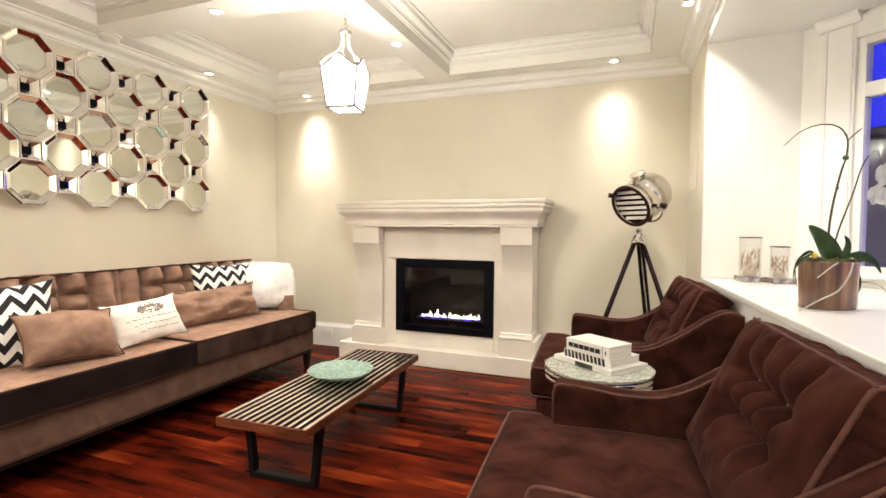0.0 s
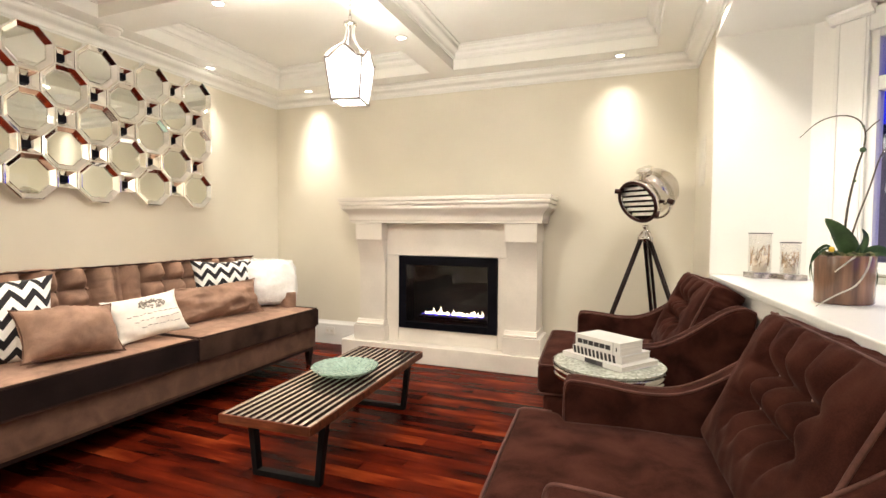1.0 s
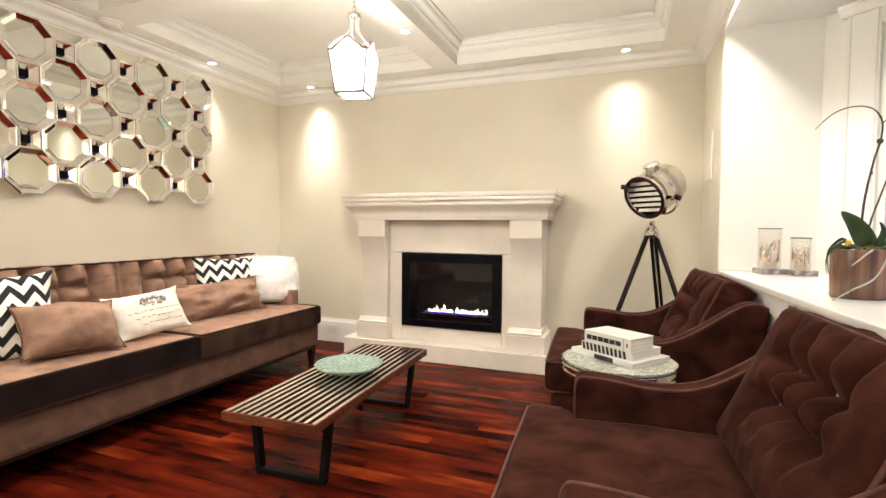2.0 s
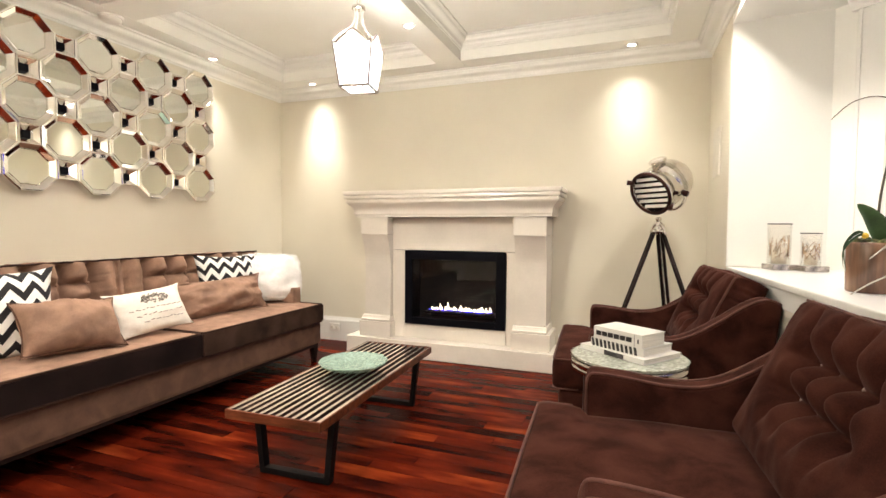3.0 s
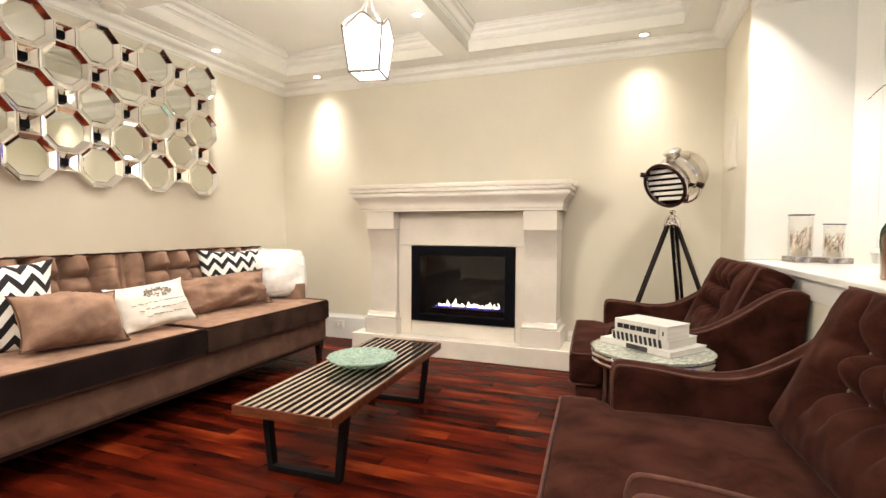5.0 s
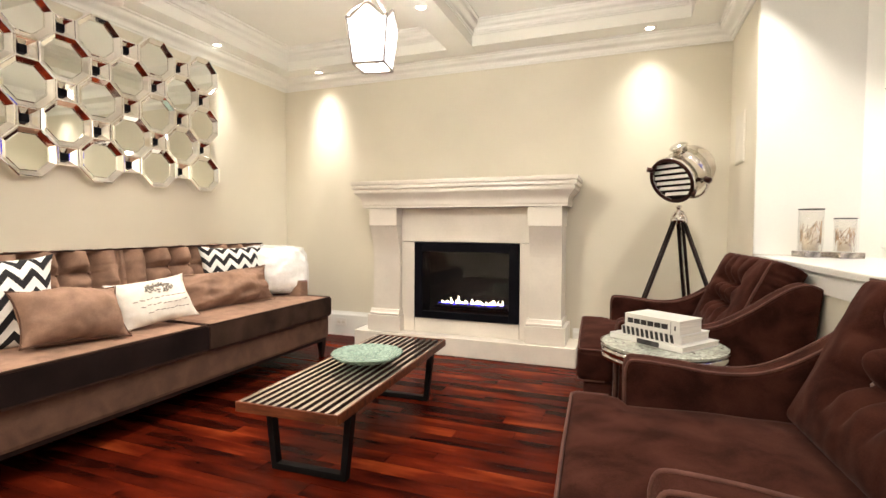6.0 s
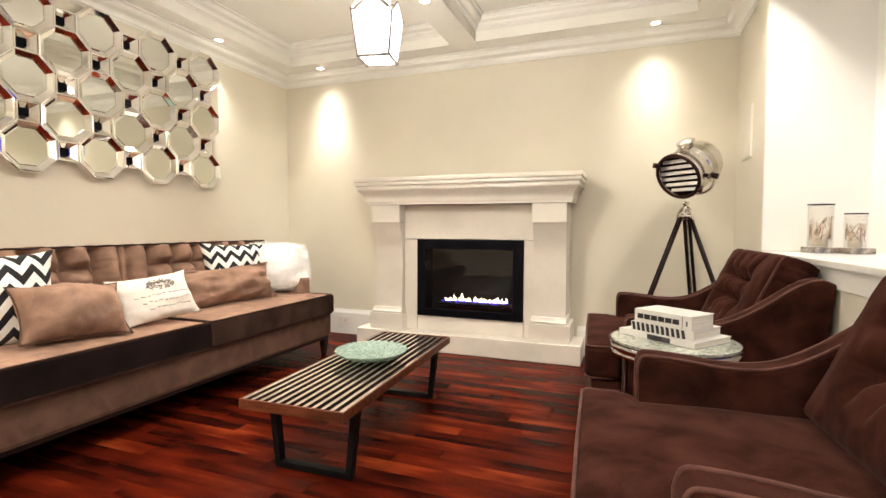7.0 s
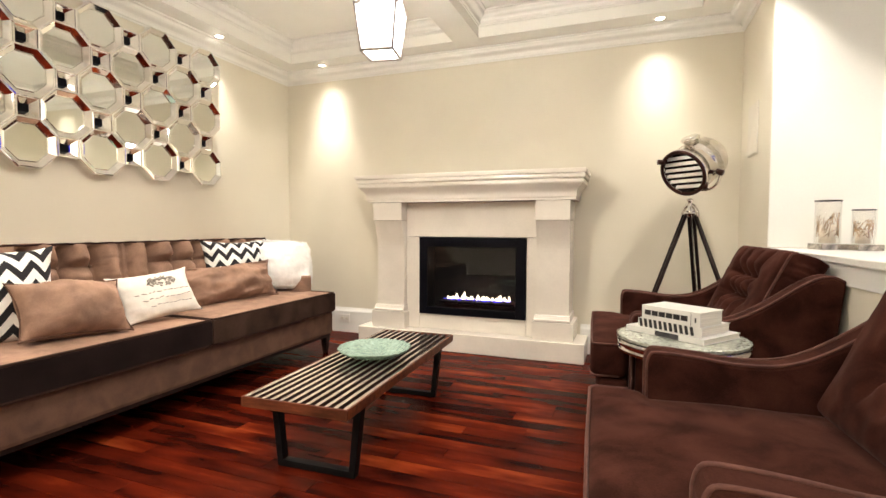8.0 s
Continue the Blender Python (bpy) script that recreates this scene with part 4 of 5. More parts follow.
# ---- glass bowl ----
bowl = thing("glass_bowl", pose(-1.368, 2.585, BH + 0.002), "shallow sea-green glass bowl with a rough rim", "bowl")
bm = bmesh.new()
N = 110
prof = [(0.055, 0.004), (0.10, 0.010), (0.15, 0.026), (0.185, 0.046), (0.192, 0.056), (0.186, 0.058), (0.150, 0.040), (0.10, 0.024), (0.05, 0.018)]
fine = []
for p, q in zip(prof, prof[1:]):
    fine += [(p[0] + (q[0] - p[0]) * i / 4, p[1] + (q[1] - p[1]) * i / 4) for i in range(4)]
rows = []
for r, z in fine + [prof[-1]]:
    row = []
    for k in range(N):
        a = 2 * math.pi * k / N
        jag = 1 + (0.018 * noise.noise(Vector((math.cos(a) * 6, math.sin(a) * 6, 2))) if r > 0.14 else 0)
        zz = z + (0.005 * noise.noise(Vector((math.cos(a) * 9, math.sin(a) * 9, r * 30))) if z > 0.02 else 0)
        zz += 0.0035 * noise.noise(Vector((math.cos(a) * r * 100, math.sin(a) * r * 100, z * 60))) if z > 0.012 else 0
        row.append(bm.verts.new((r * jag * math.cos(a), r * jag * math.sin(a), zz)))
    rows.append(row)
for a, b in zip(rows, rows[1:]):
    for k in range(N):
        bm.faces.new((a[k], a[(k + 1) % N], b[(k + 1) % N], b[k]))
bm.faces.new(rows[0])
bm.faces.new(rows[-1])
part("dish", bm, SEAGLASS, bowl, smooth=True)
# ---- armchairs ----
ARM = [(-0.245, 0.10), (-0.250, 0.60), (-0.240, 0.632), (-0.21, 0.640), (-0.10, 0.632), (0.0, 0.620), (0.10, 0.622), (0.18, 0.642), (0.26, 0.685), (0.34, 0.740), (0.42, 0.800), (0.48, 0.832), (0.53, 0.838), (0.575, 0.815), (0.50, 0.10)]
HW, AT = 0.468, 0.088


def armchair(m, label):
    ch = thing("armchair", m, label, "armchair", "brown velvet armchairs")
    top = smooth_path([(p[0], 0, p[1]) for p in ARM[1:14]], 3)
    outline = [(ARM[0][0], ARM[0][1])] + [(p.x, p.z) for p in top] + [ARM[-1]]
    for s in (-1, 1):
        y0, y1 = (s * HW, s * (HW - AT)) if s < 0 else (s * (HW - AT), s * HW)
        part("arm", prism(outline, y0, y1, "y", 0.012), CHAIR, ch)
        for yy in (y0 + 0.006, y1 - 0.006):
            line = [(-0.249, yy, 0.20)] + [(p.x, yy, p.z + 0.001) for p in top]
            part("arm_piping", tube(line, 0.0052, 6), PIPING, ch, "lighter velvet piping", True)
    part("seat_base", box(-0.40, 0.48, -HW + AT, HW - AT, 0.10, 0.33, 0.015), CHAIR, ch)
    part("front_rail", box(-0.40, -0.26, -HW + 0.02, HW - 0.02, 0.10, 0.325, 0.02), CHAIR, ch)
    # cushion in a T: wide before the arms
    def tee(p):
        q = sag(p)
        lim = HW - 0.004 if q.x < -0.26 - 0.0 else HW - AT - 0.004
        t = max(0.0, min(1.0, (q.x + 0.275) / 0.03))
        lim = (HW - 0.004) * (1 - t) + (HW - AT - 0.006) * t
        q.y *= lim / (HW - 0.004)
        return q
    part("seat_cushion", soft_box(0.77, 2 * HW - 0.008, 0.165, 0.035, 0.020, 26, lambda p: tee(p + Vector((-0.047, 0, 0))), m=pose(0, 0, 0.415)), CHAIR, ch, smooth=True)
    for zz in (0.338, 0.490):
        line = [(-0.30, -HW + 0.012, zz), (-0.41, -HW + 0.012, zz), (-0.426, -HW + 0.035, zz), (-0.429, 0, zz), (-0.426, HW - 0.035, zz), (-0.41, HW - 0.012, zz), (-0.30, HW - 0.012, zz)]
        part("seat_piping", tube(line, 0.0055, 6), PIPING, ch, "lighter velvet piping", True)
    bw = 2 * (HW - AT) - 0.012
    lean = pose(0.277, -bw / 2, 0.475, 0, 24, 0)
    chair_buttons = [bw / 2 + d for d in (-0.165, -0.055, 0.055, 0.165)]
    bm = tufted_back(bw, 0.478, 0.165, chair_buttons, (0.212, 0.325), 0.064, 120, 84, biscuit(chair_buttons, (0.212, 0.325), 0.064))
    bm.transform(lean @ Matrix.Diagonal((-1, 1, 1, 1)))
    part("back_cushion", bm, CHAIR, ch, "button-tufted back cushion", True)
    for bu in chair_buttons:
        for bv in (0.212, 0.325):
            own = bmesh.new()
            bmesh.ops.create_uvsphere(own, u_segments=8, v_segments=5, radius=0.0095)
            own.transform(lean @ pose(-0.031, bu, bv))
            part("button", own, BUTTON, ch, "velvet covered button", True)
    for yy in (0.004, bw - 0.004):
        line = [lean @ Vector(c) for c in ((-0.066, yy, 0.02), (-0.068, yy, 0.12), (-0.070, yy, 0.25), (-0.069, yy, 0.38), (-0.066, yy, 0.461), (-0.048, yy, 0.480))]
        part("cushion_piping", tube(smooth_path(line, 3), 0.0066, 7), PIPING, ch, "lighter velvet piping", True)
    part("cushion_piping", tube([lean @ Vector((-0.066 + 0.003 * math.sin(k * 1.7), bw * k / 24, 0.477)) for k in range(25)], 0.0045, 6), PIPING, ch, smooth=True)
    part("back_shell", prism([(0.44, 0.10), (0.47, 0.80), (0.50, 0.828), (0.535, 0.832), (0.568, 0.812), (0.50, 0.10)], -HW + AT, HW - AT, "y", 0.004), CHAIR, ch)
    for lx in (-0.35, 0.44):
        for ly in (-HW + 0.07, HW - 0.07):
            own = bmesh.new()
            bmesh.ops.create_cone(own, cap_ends=True, segments=4, radius1=0.020, radius2=0.034, depth=0.102, matrix=pose(lx, ly, 0.051, 0, 0, 45))
            part("leg", own, LEGWOOD, ch, "short tapered dark wood leg")
    return ch


near = armchair(pose(0.205, 1.668, 0, 0, 0, 3.4), "dark brown velvet armchair with a tufted back")
copy_thing(near, pose(0.115, 3.225, 0, 0, 0, 3.4))

# ---- side table with books ----
tab = thing("side_table", pose(0.076, 2.475, 0), "round side table with a shell mosaic glass top", "side table")
TR, TZ = 0.245, 0.612
part("top", lathe([(0, TZ - 0.012), (TR - 0.008, TZ - 0.012), (TR - 0.006, TZ - 0.002), (TR - 0.012, TZ), (0, TZ)], 56), MOSAIC, tab, "pale shell mosaic top")
part("rim", lathe([(TR - 0.006, TZ + 0.001), (TR, TZ - 0.001), (TR, TZ - 0.016), (TR - 0.005, TZ - 0.018), (TR - 0.006, TZ - 0.001)], 56), CLEAR, tab, "clear glass rim", True)
part("band", lathe([(TR - 0.008, TZ - 0.018), (TR - 0.004, TZ - 0.022), (TR - 0.004, TZ - 0.040), (TR - 0.012, TZ - 0.044), (TR - 0.006, TZ - 0.048), (TR - 0.006, TZ - 0.062), (TR - 0.014, TZ - 0.066), (TR - 0.03, TZ - 0.06), (TR - 0.03, TZ - 0.018)], 56), CHROME, tab, "polished metal band", True)
for k in range(3):
    a = math.radians(40 + 120 * k)
    # dark colour stands in for the brown chair mirrored in the leg
    part("leg", tube([(0.19 * math.cos(a), 0.19 * math.sin(a), TZ - 0.06), (0.20 * math.cos(a), 0.20 * math.sin(a), 0.0)], 0.013, 10), COPPER, tab, "slim metal leg, brown reflection put into its colour", True)
part("lower_ring", tube([(0.198 * math.cos(2 * math.pi * k / 32), 0.198 * math.sin(2 * math.pi * k / 32), 0.12) for k in range(32)], 0.008, 8, closed=True), CHROME, tab, smooth=True)


def book(m, w, d, h, label, cover=WHITEBOOK):
    """A closed book: spine along local x at y = 0, pages behind; stands on z = 0."""
    b = thing("book", m, label, "book", "books on the side table")
    part("page_block", box(0.003, w - 0.003, 0.004, d - 0.003, 0.0025, h - 0.0025), PAGES, b)
    bm = box(0, w, 0, d, 0, 0.0025, 0.0006)
    box(0, w, 0, d, h - 0.0025, h, 0.0006, bm)
    box(0, w, -0.001, 0.003, 0.0, h, 0.0008, bm)
    part("cover", bm, cover, b)
    return b


z = TZ + 0.001
b3 = book(pose(-0.130, 2.520, z, 0, 0, -38), 0.335, 0.245, 0.022, "large white paperback book lying under others")
part("cover_photo", box(0.135, 0.235, -0.0022, -0.0012, 0.001, 0.021), GREYINK, b3, "dark picture wrapping the spine")
z += 0.0225
b2 = book(pose(-0.084, 2.512, z, 0, 0, -36), 0.268, 0.20, 0.034, "book with a black and white striped spine")
for k in range(11):
    part("spine_stripe", prism([(0.010 + k * 0.0215, 0.0), (0.0225 + k * 0.0215, 0.0), (0.0165 + k * 0.0215, 0.034), (0.004 + k * 0.0215, 0.034)], -0.0022, -0.0012, "y"), BLACKINK, b2, "black stripe")
z += 0.0345
b1 = book(pose(-0.071, 2.497, z, 0, 0, -37), 0.245, 0.155, 0.056, "thick white boxed book with a bold black title")
# the title is drawn as plain blocks
for k in range(6):
    part("title_block", box(0.014 + 0.031 * k, 0.0410 + 0.031 * k, -0.0024, -0.0014, 0.018, 0.038), BLACKINK, b1, "plain black title block")
part("spine_line", box(0.2085, 0.2100, -0.0024, -0.0014, 0.004, 0.052), GREYINK, b1)
part("small_mark", box(0.224, 0.230, -0.0024, -0.0014, 0.018, 0.036), GREYINK, b1)
part("cover_mark", box(0.09, 0.16, 0.075, 0.085, 0.0552, 0.0560), PAGES, b1)

# ---- tripod lamp ----
HUB = Vector((0.266, 4.06, 1.185))
lamp = thing("tripod_floor_lamp", pose(HUB.x, HUB.y, 0), "polished searchlight floor lamp on a dark wooden tripod", "floor lamp")
feet = [Vector((-0.40, -0.13, 0)), Vector((0.14, 0.30, 0)), Vector((0.39, -0.14, 0))]
for f in feet:
    top = Vector((f.x * 0.07, f.y * 0.07, 1.14))
    side = Vector((-f.y, f.x, 0)).normalized()
    bm = bmesh.new()
    for s in (-1, 1):
        tube([top + side * s * 0.016, f + side * s * 0.020 + Vector((0, 0, 0.05))], 0.0115, 8, bm)
    leg = part("leg", bm, LEGWOOD, lamp, "paired dark wooden leg rails", True)
    part("leg_brace", tube([top.lerp(f, 0.02), f.lerp(top, 0.03)], 0.0035, 8), CHROME, leg, "nickel inner rod", True)
    part("foot", tube([f + Vector((0, 0, 0.06)), f + Vector((0, 0, 0.004))], 0.020, 10, taper=0.5), CHROME, leg, "nickel foot", True)
    part("leg_clamp", tube([top + side * 0.03, top - side * 0.03], 0.016, 10), CHROME, leg, "nickel clamp", True)
part("hub", lathe([(0, 1.115), (0.030, 1.12), (0.038, 1.14), (0.034, 1.165), (0.020, 1.18), (0.016, 1.215), (0.022, 1.225), (0.022, 1.24), (0, 1.242)], 20), CHROME, lamp, smooth=True)
AXIS = Vector((-0.60, -0.66, -0.45)).normalized()
HEAD = Matrix.Translation((0.024, -0.02, 1.468)) @ AXIS.to_track_quat("Z", "Y").to_matrix().to_4x4() @ Matrix.Scale(1.07, 4)
bm = lathe([(0.020, -0.175), (0.075, -0.170), (0.115, -0.152), (0.136, -0.120), (0.141, -0.085), (0.141, -0.01), (0.146, -0.008), (0.146, 0.004), (0.141, 0.006), (0.141, 0.105), (0.150, 0.107), (0.150, 0.128), (0.140, 0.130), (0.136, 0.122), (0.132, 0.02), (0.10, -0.06), (0.02, -0.075)], 48)
bm.transform(HEAD)
part("drum", bm, CHROME, lamp, smooth=True)
bm = lathe([(0.147, 0.126), (0.152, 0.132), (0.150, 0.142), (0.136, 0.144), (0.128, 0.136)], 48)
bm.transform(HEAD)
part("bezel", bm, COPPER, lamp, "dark copper front ring", True)
bm = lathe([(0.0, 0.085), (0.132, 0.085)], 40)
bm.transform(HEAD)
part("reflector", bm, LEGWOOD, lamp, "dark inner disc")
for k in range(6):
    hx = -0.095 + 0.038 * k
    w = math.sqrt(0.130 ** 2 - hx ** 2)
    own = box(-w, w, -0.011, 0.011, -0.0015, 0.0015, 0.001)
    own.transform(HEAD @ pose(0, hx, 0.118, -38, 0, 0))
    part("louvre", own, SATIN, lamp, "bright metal louvre")
yoke = []
for k in range(25):
    a = math.pi * k / 24
    yoke.append(HEAD @ Vector((0.162 * 0.906 * math.cos(a), -0.162 * 0.42 * math.cos(a), 0.0)) + Vector((0, 0, -0.162 * math.sin(a))))
part("yoke", tube(yoke, 0.0085, 8), CHROME, lamp, "nickel yoke", True)
for s in (-1, 1):
    part("pivot_knob", tube([HEAD @ Vector((s * 0.127, s * -0.059, 0)), HEAD @ Vector((s * 0.160, s * -0.074, 0))], 0.020, 14), COPPER, lamp, "dark copper pivot knob", True)
own = lathe([(0.0, 0), (0.042, 0.0), (0.042, 0.022), (0.055, 0.024), (0.058, 0.036), (0.045, 0.046), (0.0, 0.050)], 24)
own.transform(HEAD @ pose(0, 0.136, -0.02, -90, 0, 0))
part("vent_cap", own, CHROME, lamp, smooth=True)
own = tube([HEAD @ Vector((-0.10, 0.085, 0.135)), HEAD @ Vector((-0.125, 0.105, 0.165))], 0.018, 10)
part("latch", own, COPPER, lamp, "dark copper latch", True)
own = tube([HEAD @ Vector((0.118, -0.088, 0.110)), HEAD @ Vector((0.132, -0.100, 0.155))], 0.015, 10)
part("latch", own, COPPER, lamp, "dark copper latch", True)
for s in (-1, 1):
    part("fork_shoulder", tube(smooth_path([(0, 0, 1.205), (s * 0.022, s * -0.012, 1.188), (s * 0.040, s * -0.022, 1.150), (s * 0.044, s * -0.024, 1.115)], 4), 0.012, 8), CHROME, lamp, "nickel fork shoulder", True)

# ---- hanging lantern ----
lan = thing("hanging_lantern", pose(-1.285, 2.51, 0, 0, 0, 11), "glowing four-sided glass lantern hung on a chain", "pendant lantern")
LB, LT, LZ0, LZ1 = 0.078, 0.103, 1.890, 2.108
arch = []
for k in range(21):
    t = -1 + 2 * k / 20
    # an ogee: a raised middle, a dip, and a small lift at each corner
    arch.append((t, LZ1 + 0.056 * math.exp(-(t / 0.50) ** 2) - 0.012 * math.exp(-((abs(t) - 0.84) / 0.14) ** 2) + 0.004 * abs(t) ** 12))
for q in range(4):
    turn = pose(0, 0, 0, 0, 0, 90 * q)
    bm = bmesh.new()
    vs = [bm.verts.new((-LB + 0.004, -LB, LZ0)), bm.verts.new((LB - 0.004, -LB, LZ0))] + [bm.verts.new((t * (LT - 0.004), -LT, z)) for t, z in arch[::-1]]
    bm.faces.new(vs)
    bm.transform(turn)
    bmesh.ops.solidify(bm, geom=bm.faces[:], thickness=0.003)
    pane_ob = part("pane", bm, LANTERN_GLOW, lan, "glowing frosted pane")
    pane_ob.visible_shadow = False
    bm = tube([(t * LT, -LT, z) for t, z in arch], 0.0062, 6)
    bm.transform(turn)
    part("arched_rim", bm, NICKEL, lan, smooth=True)
    bm = tube([(-LB, -LB, LZ0), (-LT, -LT, LZ1)], 0.0056, 6)
    tube([(-LB, -LB, LZ0), (LB, -LB, LZ0)], 0.0075, 6, bm)
    bm.transform(turn)
    part("corner_bar", bm, NICKEL, lan, smooth=True)
    bm = tube(smooth_path([(-LT, -LT, LZ1), (-LT * 0.75, -LT * 0.75, LZ1 + 0.045), (-0.030, -0.030, LZ1 + 0.10), (-0.016, -0.016, LZ1 + 0.16), (-0.020, -0.020, LZ1 + 0.20)], 4), 0.0048, 6)
    bm.transform(turn)
    part("scroll_arm", bm, SATIN, lan, smooth=True)
part("cap", lathe([(0, LZ1 + 0.222), (0.010, LZ1 + 0.218), (0.034, LZ1 + 0.208), (0.036, LZ1 + 0.196), (0.014, LZ1 + 0.194), (0, LZ1 + 0.194)], 20), CHROME, lan, smooth=True)
for s in (-1, 1):
    part("candle_sleeve", lathe([(0, LZ0 + 0.01), (0.010, LZ0 + 0.01), (0.010, LZ0 + 0.09), (0, LZ0 + 0.09)], 10, m=pose(s * 0.022, 0, 0)), TRIM, lan)
z, k = LZ1 + 0.222, 0
while z < SOFFIT - 0.03:
    link_line = [(0.008 * math.cos(2 * math.pi * i / 12), 0, z + 0.014 + 0.016 * math.sin(2 * math.pi * i / 12)) for i in range(12)]
    bm = tube(link_line, 0.0022, 6, closed=True)
    bm.transform(pose(0, 0, 0, 0, 0, 90 * (k % 2)))
    part("chain_link", bm, CHROME, lan, smooth=True)
    z, k = z + 0.026, k + 1
part("canopy", lathe([(0, SOFFIT - 0.028), (0.012, SOFFIT - 0.026), (0.050, SOFFIT - 0.012), (0.058, SOFFIT - 0.001), (0, SOFFIT - 0.001)], 28), CHROME, lan, smooth=True)

# ---- candle holders on the ledge ----
LEDGE = 0.9265


def hurricane(x, y, h, r, turn):
    c = thing("candle_holder", pose(x, y, LEDGE, 0, 0, turn), "glass hurricane candle holder on a mirrored block", "candle holder", "candle holders on the ledge")
    part("base", box(-0.062, 0.062, -0.062, 0.062, 0, 0.032, 0.003), SMOKED, c, "mirrored glass base")
    gl = part("glass", lathe([(r, 0.033), (r, h), (r - 0.003, h + 0.001), (r - 0.004, h), (r - 0.004, 0.036), (0, 0.036), (0, 0.033)], 28), CLEAR, c, smooth=True)
    gl.visible_shadow = False
    part("rim", tube([(r * math.cos(2 * math.pi * i / 28), r * math.sin(2 * math.pi * i / 28), h) for i in range(28)], 0.003, 6, closed=True), DARKMETAL, c, "dark silvered rim", True)
    part("candle", lathe([(0, 0.037), (r * 0.62, 0.037), (r * 0.62, h * 0.50), (r * 0.5, h * 0.49), (0, h * 0.48)], 20), WAX, c, smooth=True)
    bm = bmesh.new()
    tw = random.Random(int(h * 1000))
    for k in range(46):
        a = tw.uniform(0, 2 * math.pi)
        rr = r * 0.80
        z0, z1 = tw.uniform(0.06, 0.12), tw.uniform(0.10, h * 0.78)
        da = tw.uniform(-1.1, 1.1)
        tube([(rr * math.cos(a), rr * math.sin(a), z0), (rr * math.cos(a + da / 2), rr * math.sin(a + da / 2), (z0 + z1) / 2), (rr * math.cos(a + da), rr * math.sin(a + da), z1)], 0.0017, 5, bm)
    part("twigs", bm, GILT, c, "gilt twigs inside the glass", True)


hurricane(0.880, 3.545, 0.264, 0.059, 14)
hurricane(1.020, 3.500, 0.212, 0.049, 14)

# ---- orchid ----
OR = pose(0.938, 2.515, LEDGE, 0, 0, 20.9)
orch = thing("potted_orchid", OR, "orchid with bare arching stem in a bark-brown pot", "potted plant")
part("pot", lathe([(0, 0), (0.099, 0.0), (0.104, 0.006), (0.107, 0.18), (0.104, 0.187), (0.099, 0.187), (0.097, 0.17), (0, 0.168)], 40, squash=0.74), POTWOOD, orch, "oval brown wood pot", True)
bm = bmesh.new()
gr = random.Random(2)
for k in range(130):
    a, rr = gr.uniform(0, 6.28), 0.088 * math.sqrt(gr.random())
    bmesh.ops.create_icosphere(bm, subdivisions=1, radius=gr.uniform(0.008, 0.020), matrix=pose(rr * math.cos(a), 0.72 * rr * math.sin(a), 0.174 + gr.uniform(0, 0.015)))
part("moss", bm, MOSS, orch, "green moss")


def leaf(path, width, fold=0.25, face=(0.25, -1, 0.35)):
    """A strap leaf along a path, broadest past its middle, channelled down the midrib."""
    pts = smooth_path(path, 5)
    bm = bmesh.new()
    rows = []
    for i, p in enumerate(pts):
        t = i / (len(pts) - 1)
        w = width * (math.sin(math.pi * min(1, 0.12 + 0.88 * t) ** 0.8)) ** 0.75 if t < 1 else 0.0
        a = pts[min(i + 1, len(pts) - 1)] - pts[max(i - 1, 0)]
        side = a.cross(Vector(face)).normalized()
        nrm = side.cross(a).normalized()
        rows.append([bm.verts.new(p + side * w * s + nrm * (fold * w * abs(s))) for s in (-1, -0.5, 0, 0.5, 1)])
    for a, b in zip(rows, rows[1:]):
        for k in range(4):
            bm.faces.new((a[k], a[k + 1], b[k + 1], b[k]))
    bmesh.ops.solidify(bm, geom=bm.faces[:], thickness=0.002)
    return bm


part("leaf", leaf([(0.0, -0.03, 0.185), (-0.022, -0.030, 0.232), (-0.052, -0.020, 0.286), (-0.084, 0.002, 0.330)], 0.034, 0.2, (-0.63, -0.77, 0.2)), LEAF, orch, smooth=True)
for path, w in (
                ([(0.0, -0.03, 0.17), (0.018, -0.05, 0.22), (0.020, -0.06, 0.26), (0.008, -0.06, 0.29)], 0.021),
                ([(0.03, 0.0, 0.17), (0.10, -0.02, 0.205), (0.15, -0.03, 0.185), (0.175, -0.04, 0.140)], 0.022),
                ([(0.09, 0.02, 0.17), (0.128, 0.03, 0.150), (0.145, 0.03, 0.09), (0.135, 0.03, 0.03)], 0.019),
                ([(-0.04, -0.02, 0.175), (-0.10, -0.03, 0.225), (-0.155, -0.03, 0.17), (-0.150, -0.04, 0.075)], 0.006),
                ([(-0.04, -0.04, 0.175), (-0.11, -0.05, 0.215), (-0.172, -0.05, 0.16), (-0.170, -0.05, 0.09)], 0.0045)):
    part("leaf", leaf(path, w), LEAF, orch, smooth=True)
stem = smooth_path([(p[0] - 0.055, 0, p[1]) for p in ((0.045, 0.17), (0.055, 0.36), (0.085, 0.52), (0.108, 0.60), (0.110, 0.67), (0.075, 0.715), (0.01, 0.725), (-0.07, 0.70), (-0.14, 0.64))], 5)
part("stem", tube(stem, 0.0045, 7, taper=0.3), STEM, orch, "brown flower stem", True)
part("stem", tube(smooth_path([(0.01, 0.01, 0.17), (0.04, 0.01, 0.30), (0.10, 0.02, 0.45), (0.15, 0.03, 0.58), (0.20, 0.03, 0.63), (0.22, 0.03, 0.58)], 5), 0.0035, 7, taper=0.6), STEM, orch, "brown flower stem", True)
part("stem", tube(smooth_path([(0.055, 0, 0.66), (0.085, 0, 0.69), (0.11, 0, 0.71)], 3), 0.0022, 6), STEM, orch, "thin side twig", True)
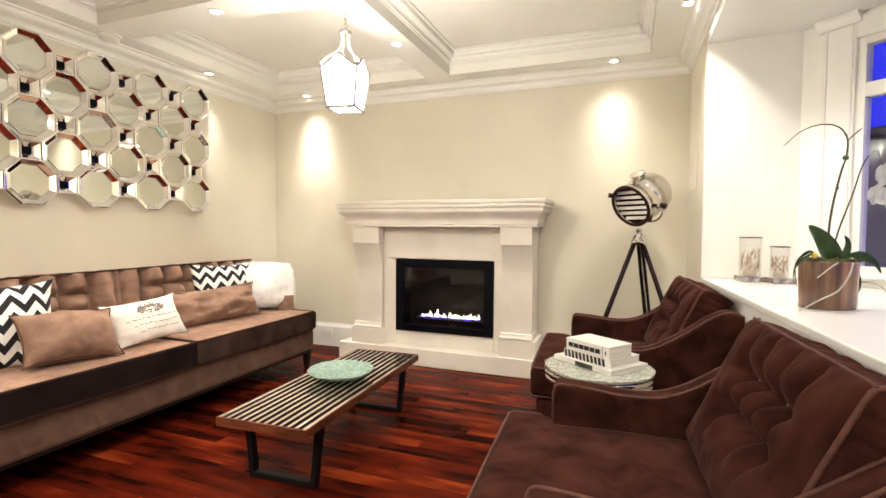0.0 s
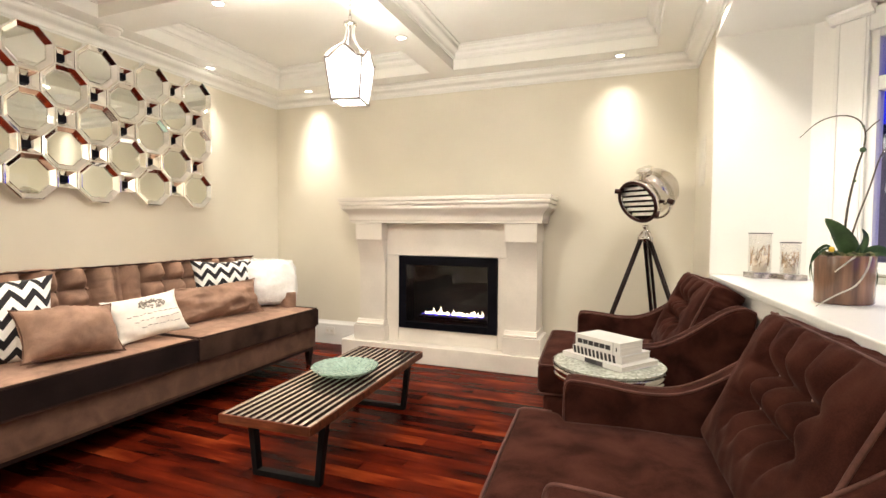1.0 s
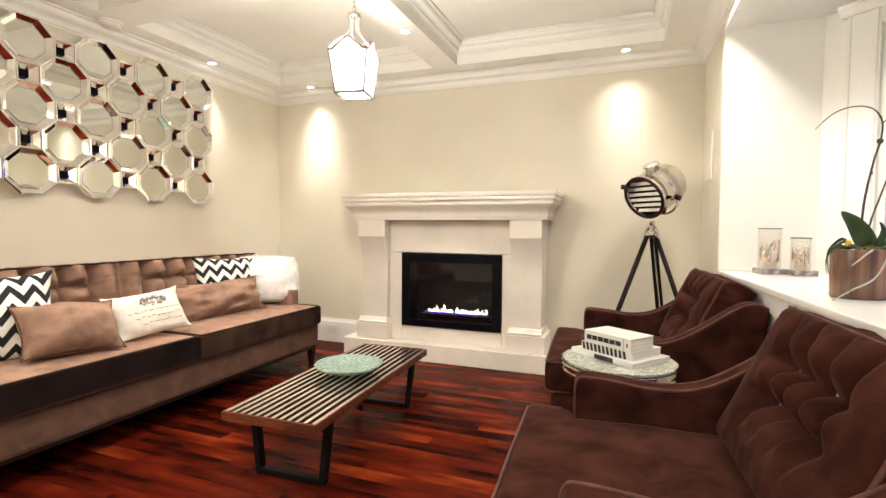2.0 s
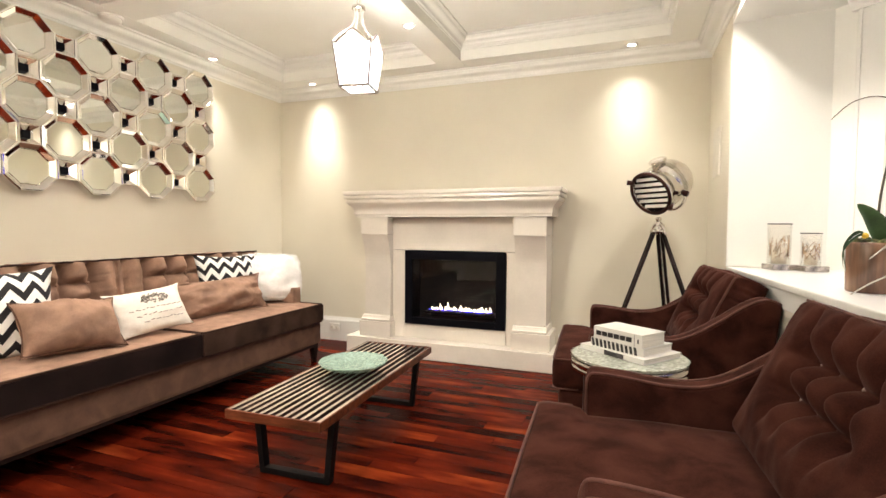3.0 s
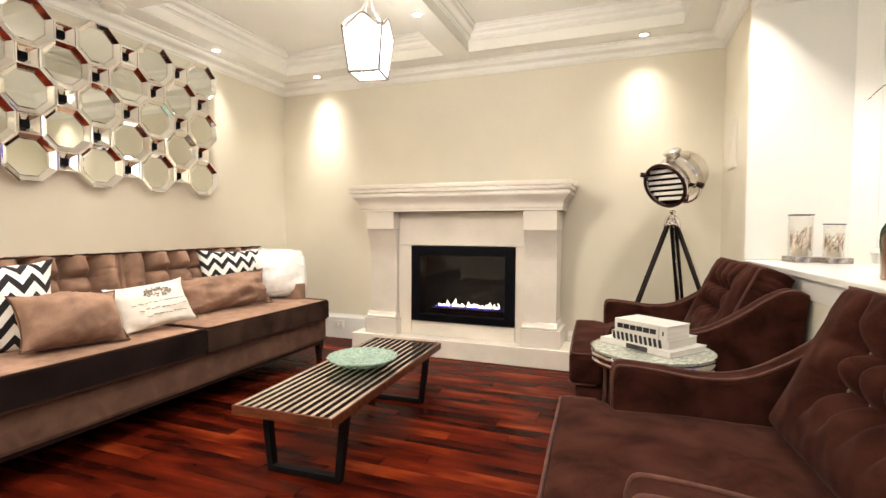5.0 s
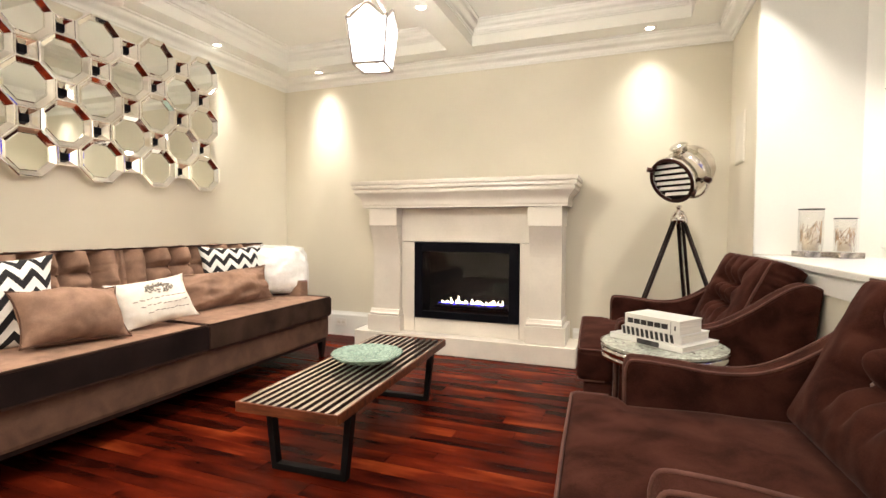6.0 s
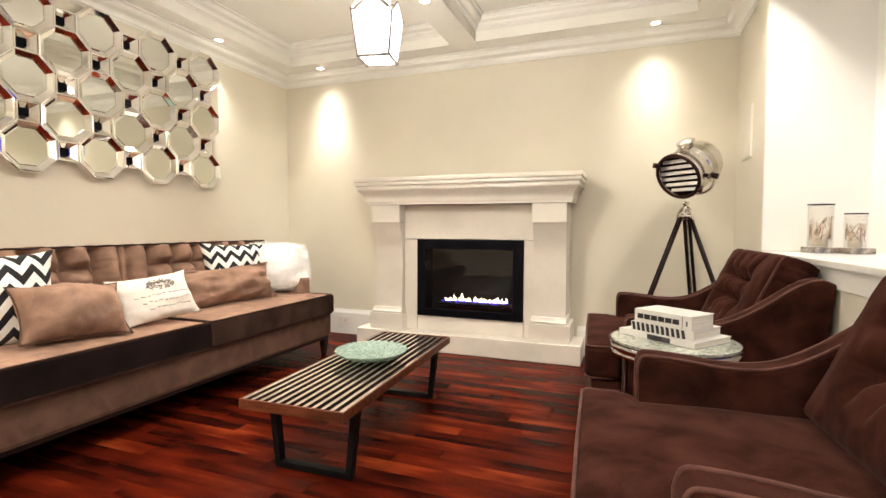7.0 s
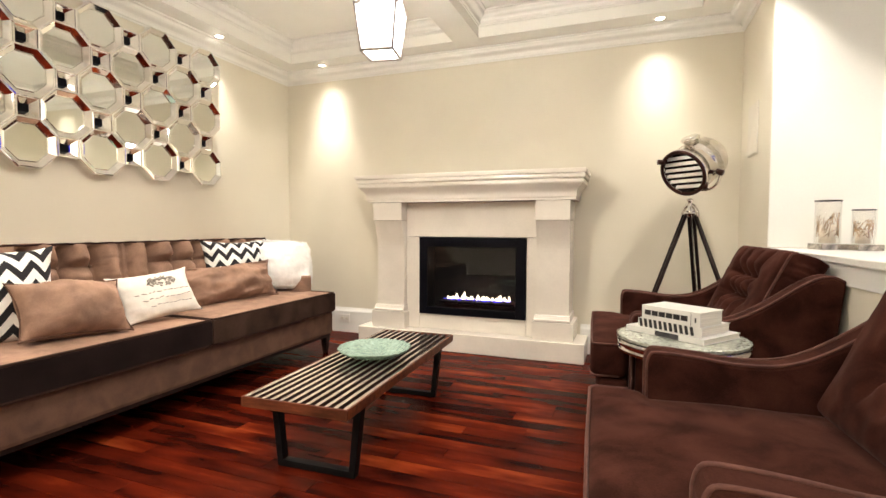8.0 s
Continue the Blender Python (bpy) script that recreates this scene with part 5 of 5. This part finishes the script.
for p, r in (((0.051, 0, 0.595), 0.011), ((0.023, 0, 0.475), 0.006), ((0.049, 0, 0.685), 0.005)):
    own = bmesh.new()
    bmesh.ops.create_icosphere(own, subdivisions=2, radius=r, matrix=pose(*p))
    part("bud", own, LEAF, orch, "green bud", True)
own = bmesh.new()
bmesh.ops.create_icosphere(own, subdivisions=2, radius=0.011, matrix=pose(-0.095, -0.05, 0.212))
part("bud", own, YELLOW, orch, "yellow bud", True)
for path in ([(0.03, -0.08, 0.185), (0.0, -0.10, 0.14), (-0.04, -0.10, 0.08), (-0.12, -0.11, 0.045), (-0.20, -0.12, 0.006)], [(0.16, 0.03, 0.10), (0.21, 0.0, 0.09), (0.26, -0.02, 0.006)], [(-0.02, -0.07, 0.185), (-0.06, -0.09, 0.17), (-0.12, -0.10, 0.13)]):
    part("air_root", tube(smooth_path(path, 4), 0.0042, 6, taper=0.5), ROOT, orch, "pale air root", True)
for c, s in (((0.225, 0.02, 0.53), 1.0), ((0.19, 0.02, 0.45), 0.85), ((0.25, 0.02, 0.44), 0.9)):
    bm = bmesh.new()
    for k in range(5):
        a = math.radians(90 + 72 * k)
        w = (0.034 if k in (1, 4) else 0.022) * s
        d = Vector((math.cos(a), -0.15, math.sin(a)))
        side = Vector((-math.sin(a), 0, math.cos(a)))
        rows = []
        for i in range(6):
            t = i / 5
            ww = w * math.sin(math.pi * (0.08 + 0.90 * t)) ** 0.7
            p = Vector(c) + d * 0.055 * s * t + Vector((0, -0.012 * t * t, 0))
            rows.append([bm.verts.new(p + side * ww * q) for q in (-1, 0, 1)])
        for x, y in zip(rows, rows[1:]):
            for q in range(2):
                bm.faces.new((x[q], x[q + 1], y[q + 1], y[q]))
    bmesh.ops.solidify(bm, geom=bm.faces[:], thickness=0.0015)
    part("flower", bm, PETAL, orch, "white orchid flower", True)

# ---- floor boards, last ----
structure("floor", box(WEST - 0.1, 1.9, SOUTH, NORTH + 0.1, -0.06, -0.013), SUBFLOOR, "glossy red-brown hardwood plank floor", "floor")
floor_ob = bpy.data.objects["floor"]
BWID = 0.092
cut = random.Random(14)
meshes = {}
y = NORTH
while y > -0.35:
    x = WEST
    l = cut.choice((0.3, 0.5, 0.7, 0.9))
    while x < 0.64:
        if l not in meshes:
            bm = box(0.0004, l - 0.0004, -BWID + 0.0005, -0.0005, -0.012, 0.0, 0.0012, seg=1)
            ob = part("plank", bm, WOOD_FLOOR, floor_ob)
            meshes[l] = ob.data
            ob.matrix_local = pose(x, y, 0)
        else:
            part_on("plank", meshes[l], floor_ob, pose(x, y, 0))
        x += l
        l = cut.choice((0.7, 0.9, 1.1, 1.3))
    y -= BWID
rest = bmesh.new()
while y > SOUTH:
    box(WEST, 0.8, y - BWID + 0.0005, y - 0.0005, -0.012, 0.0, bm=rest)
    y -= BWID
tagged(part("plank_rest", rest, WOOD_FLOOR, floor_ob), kind="stuff")
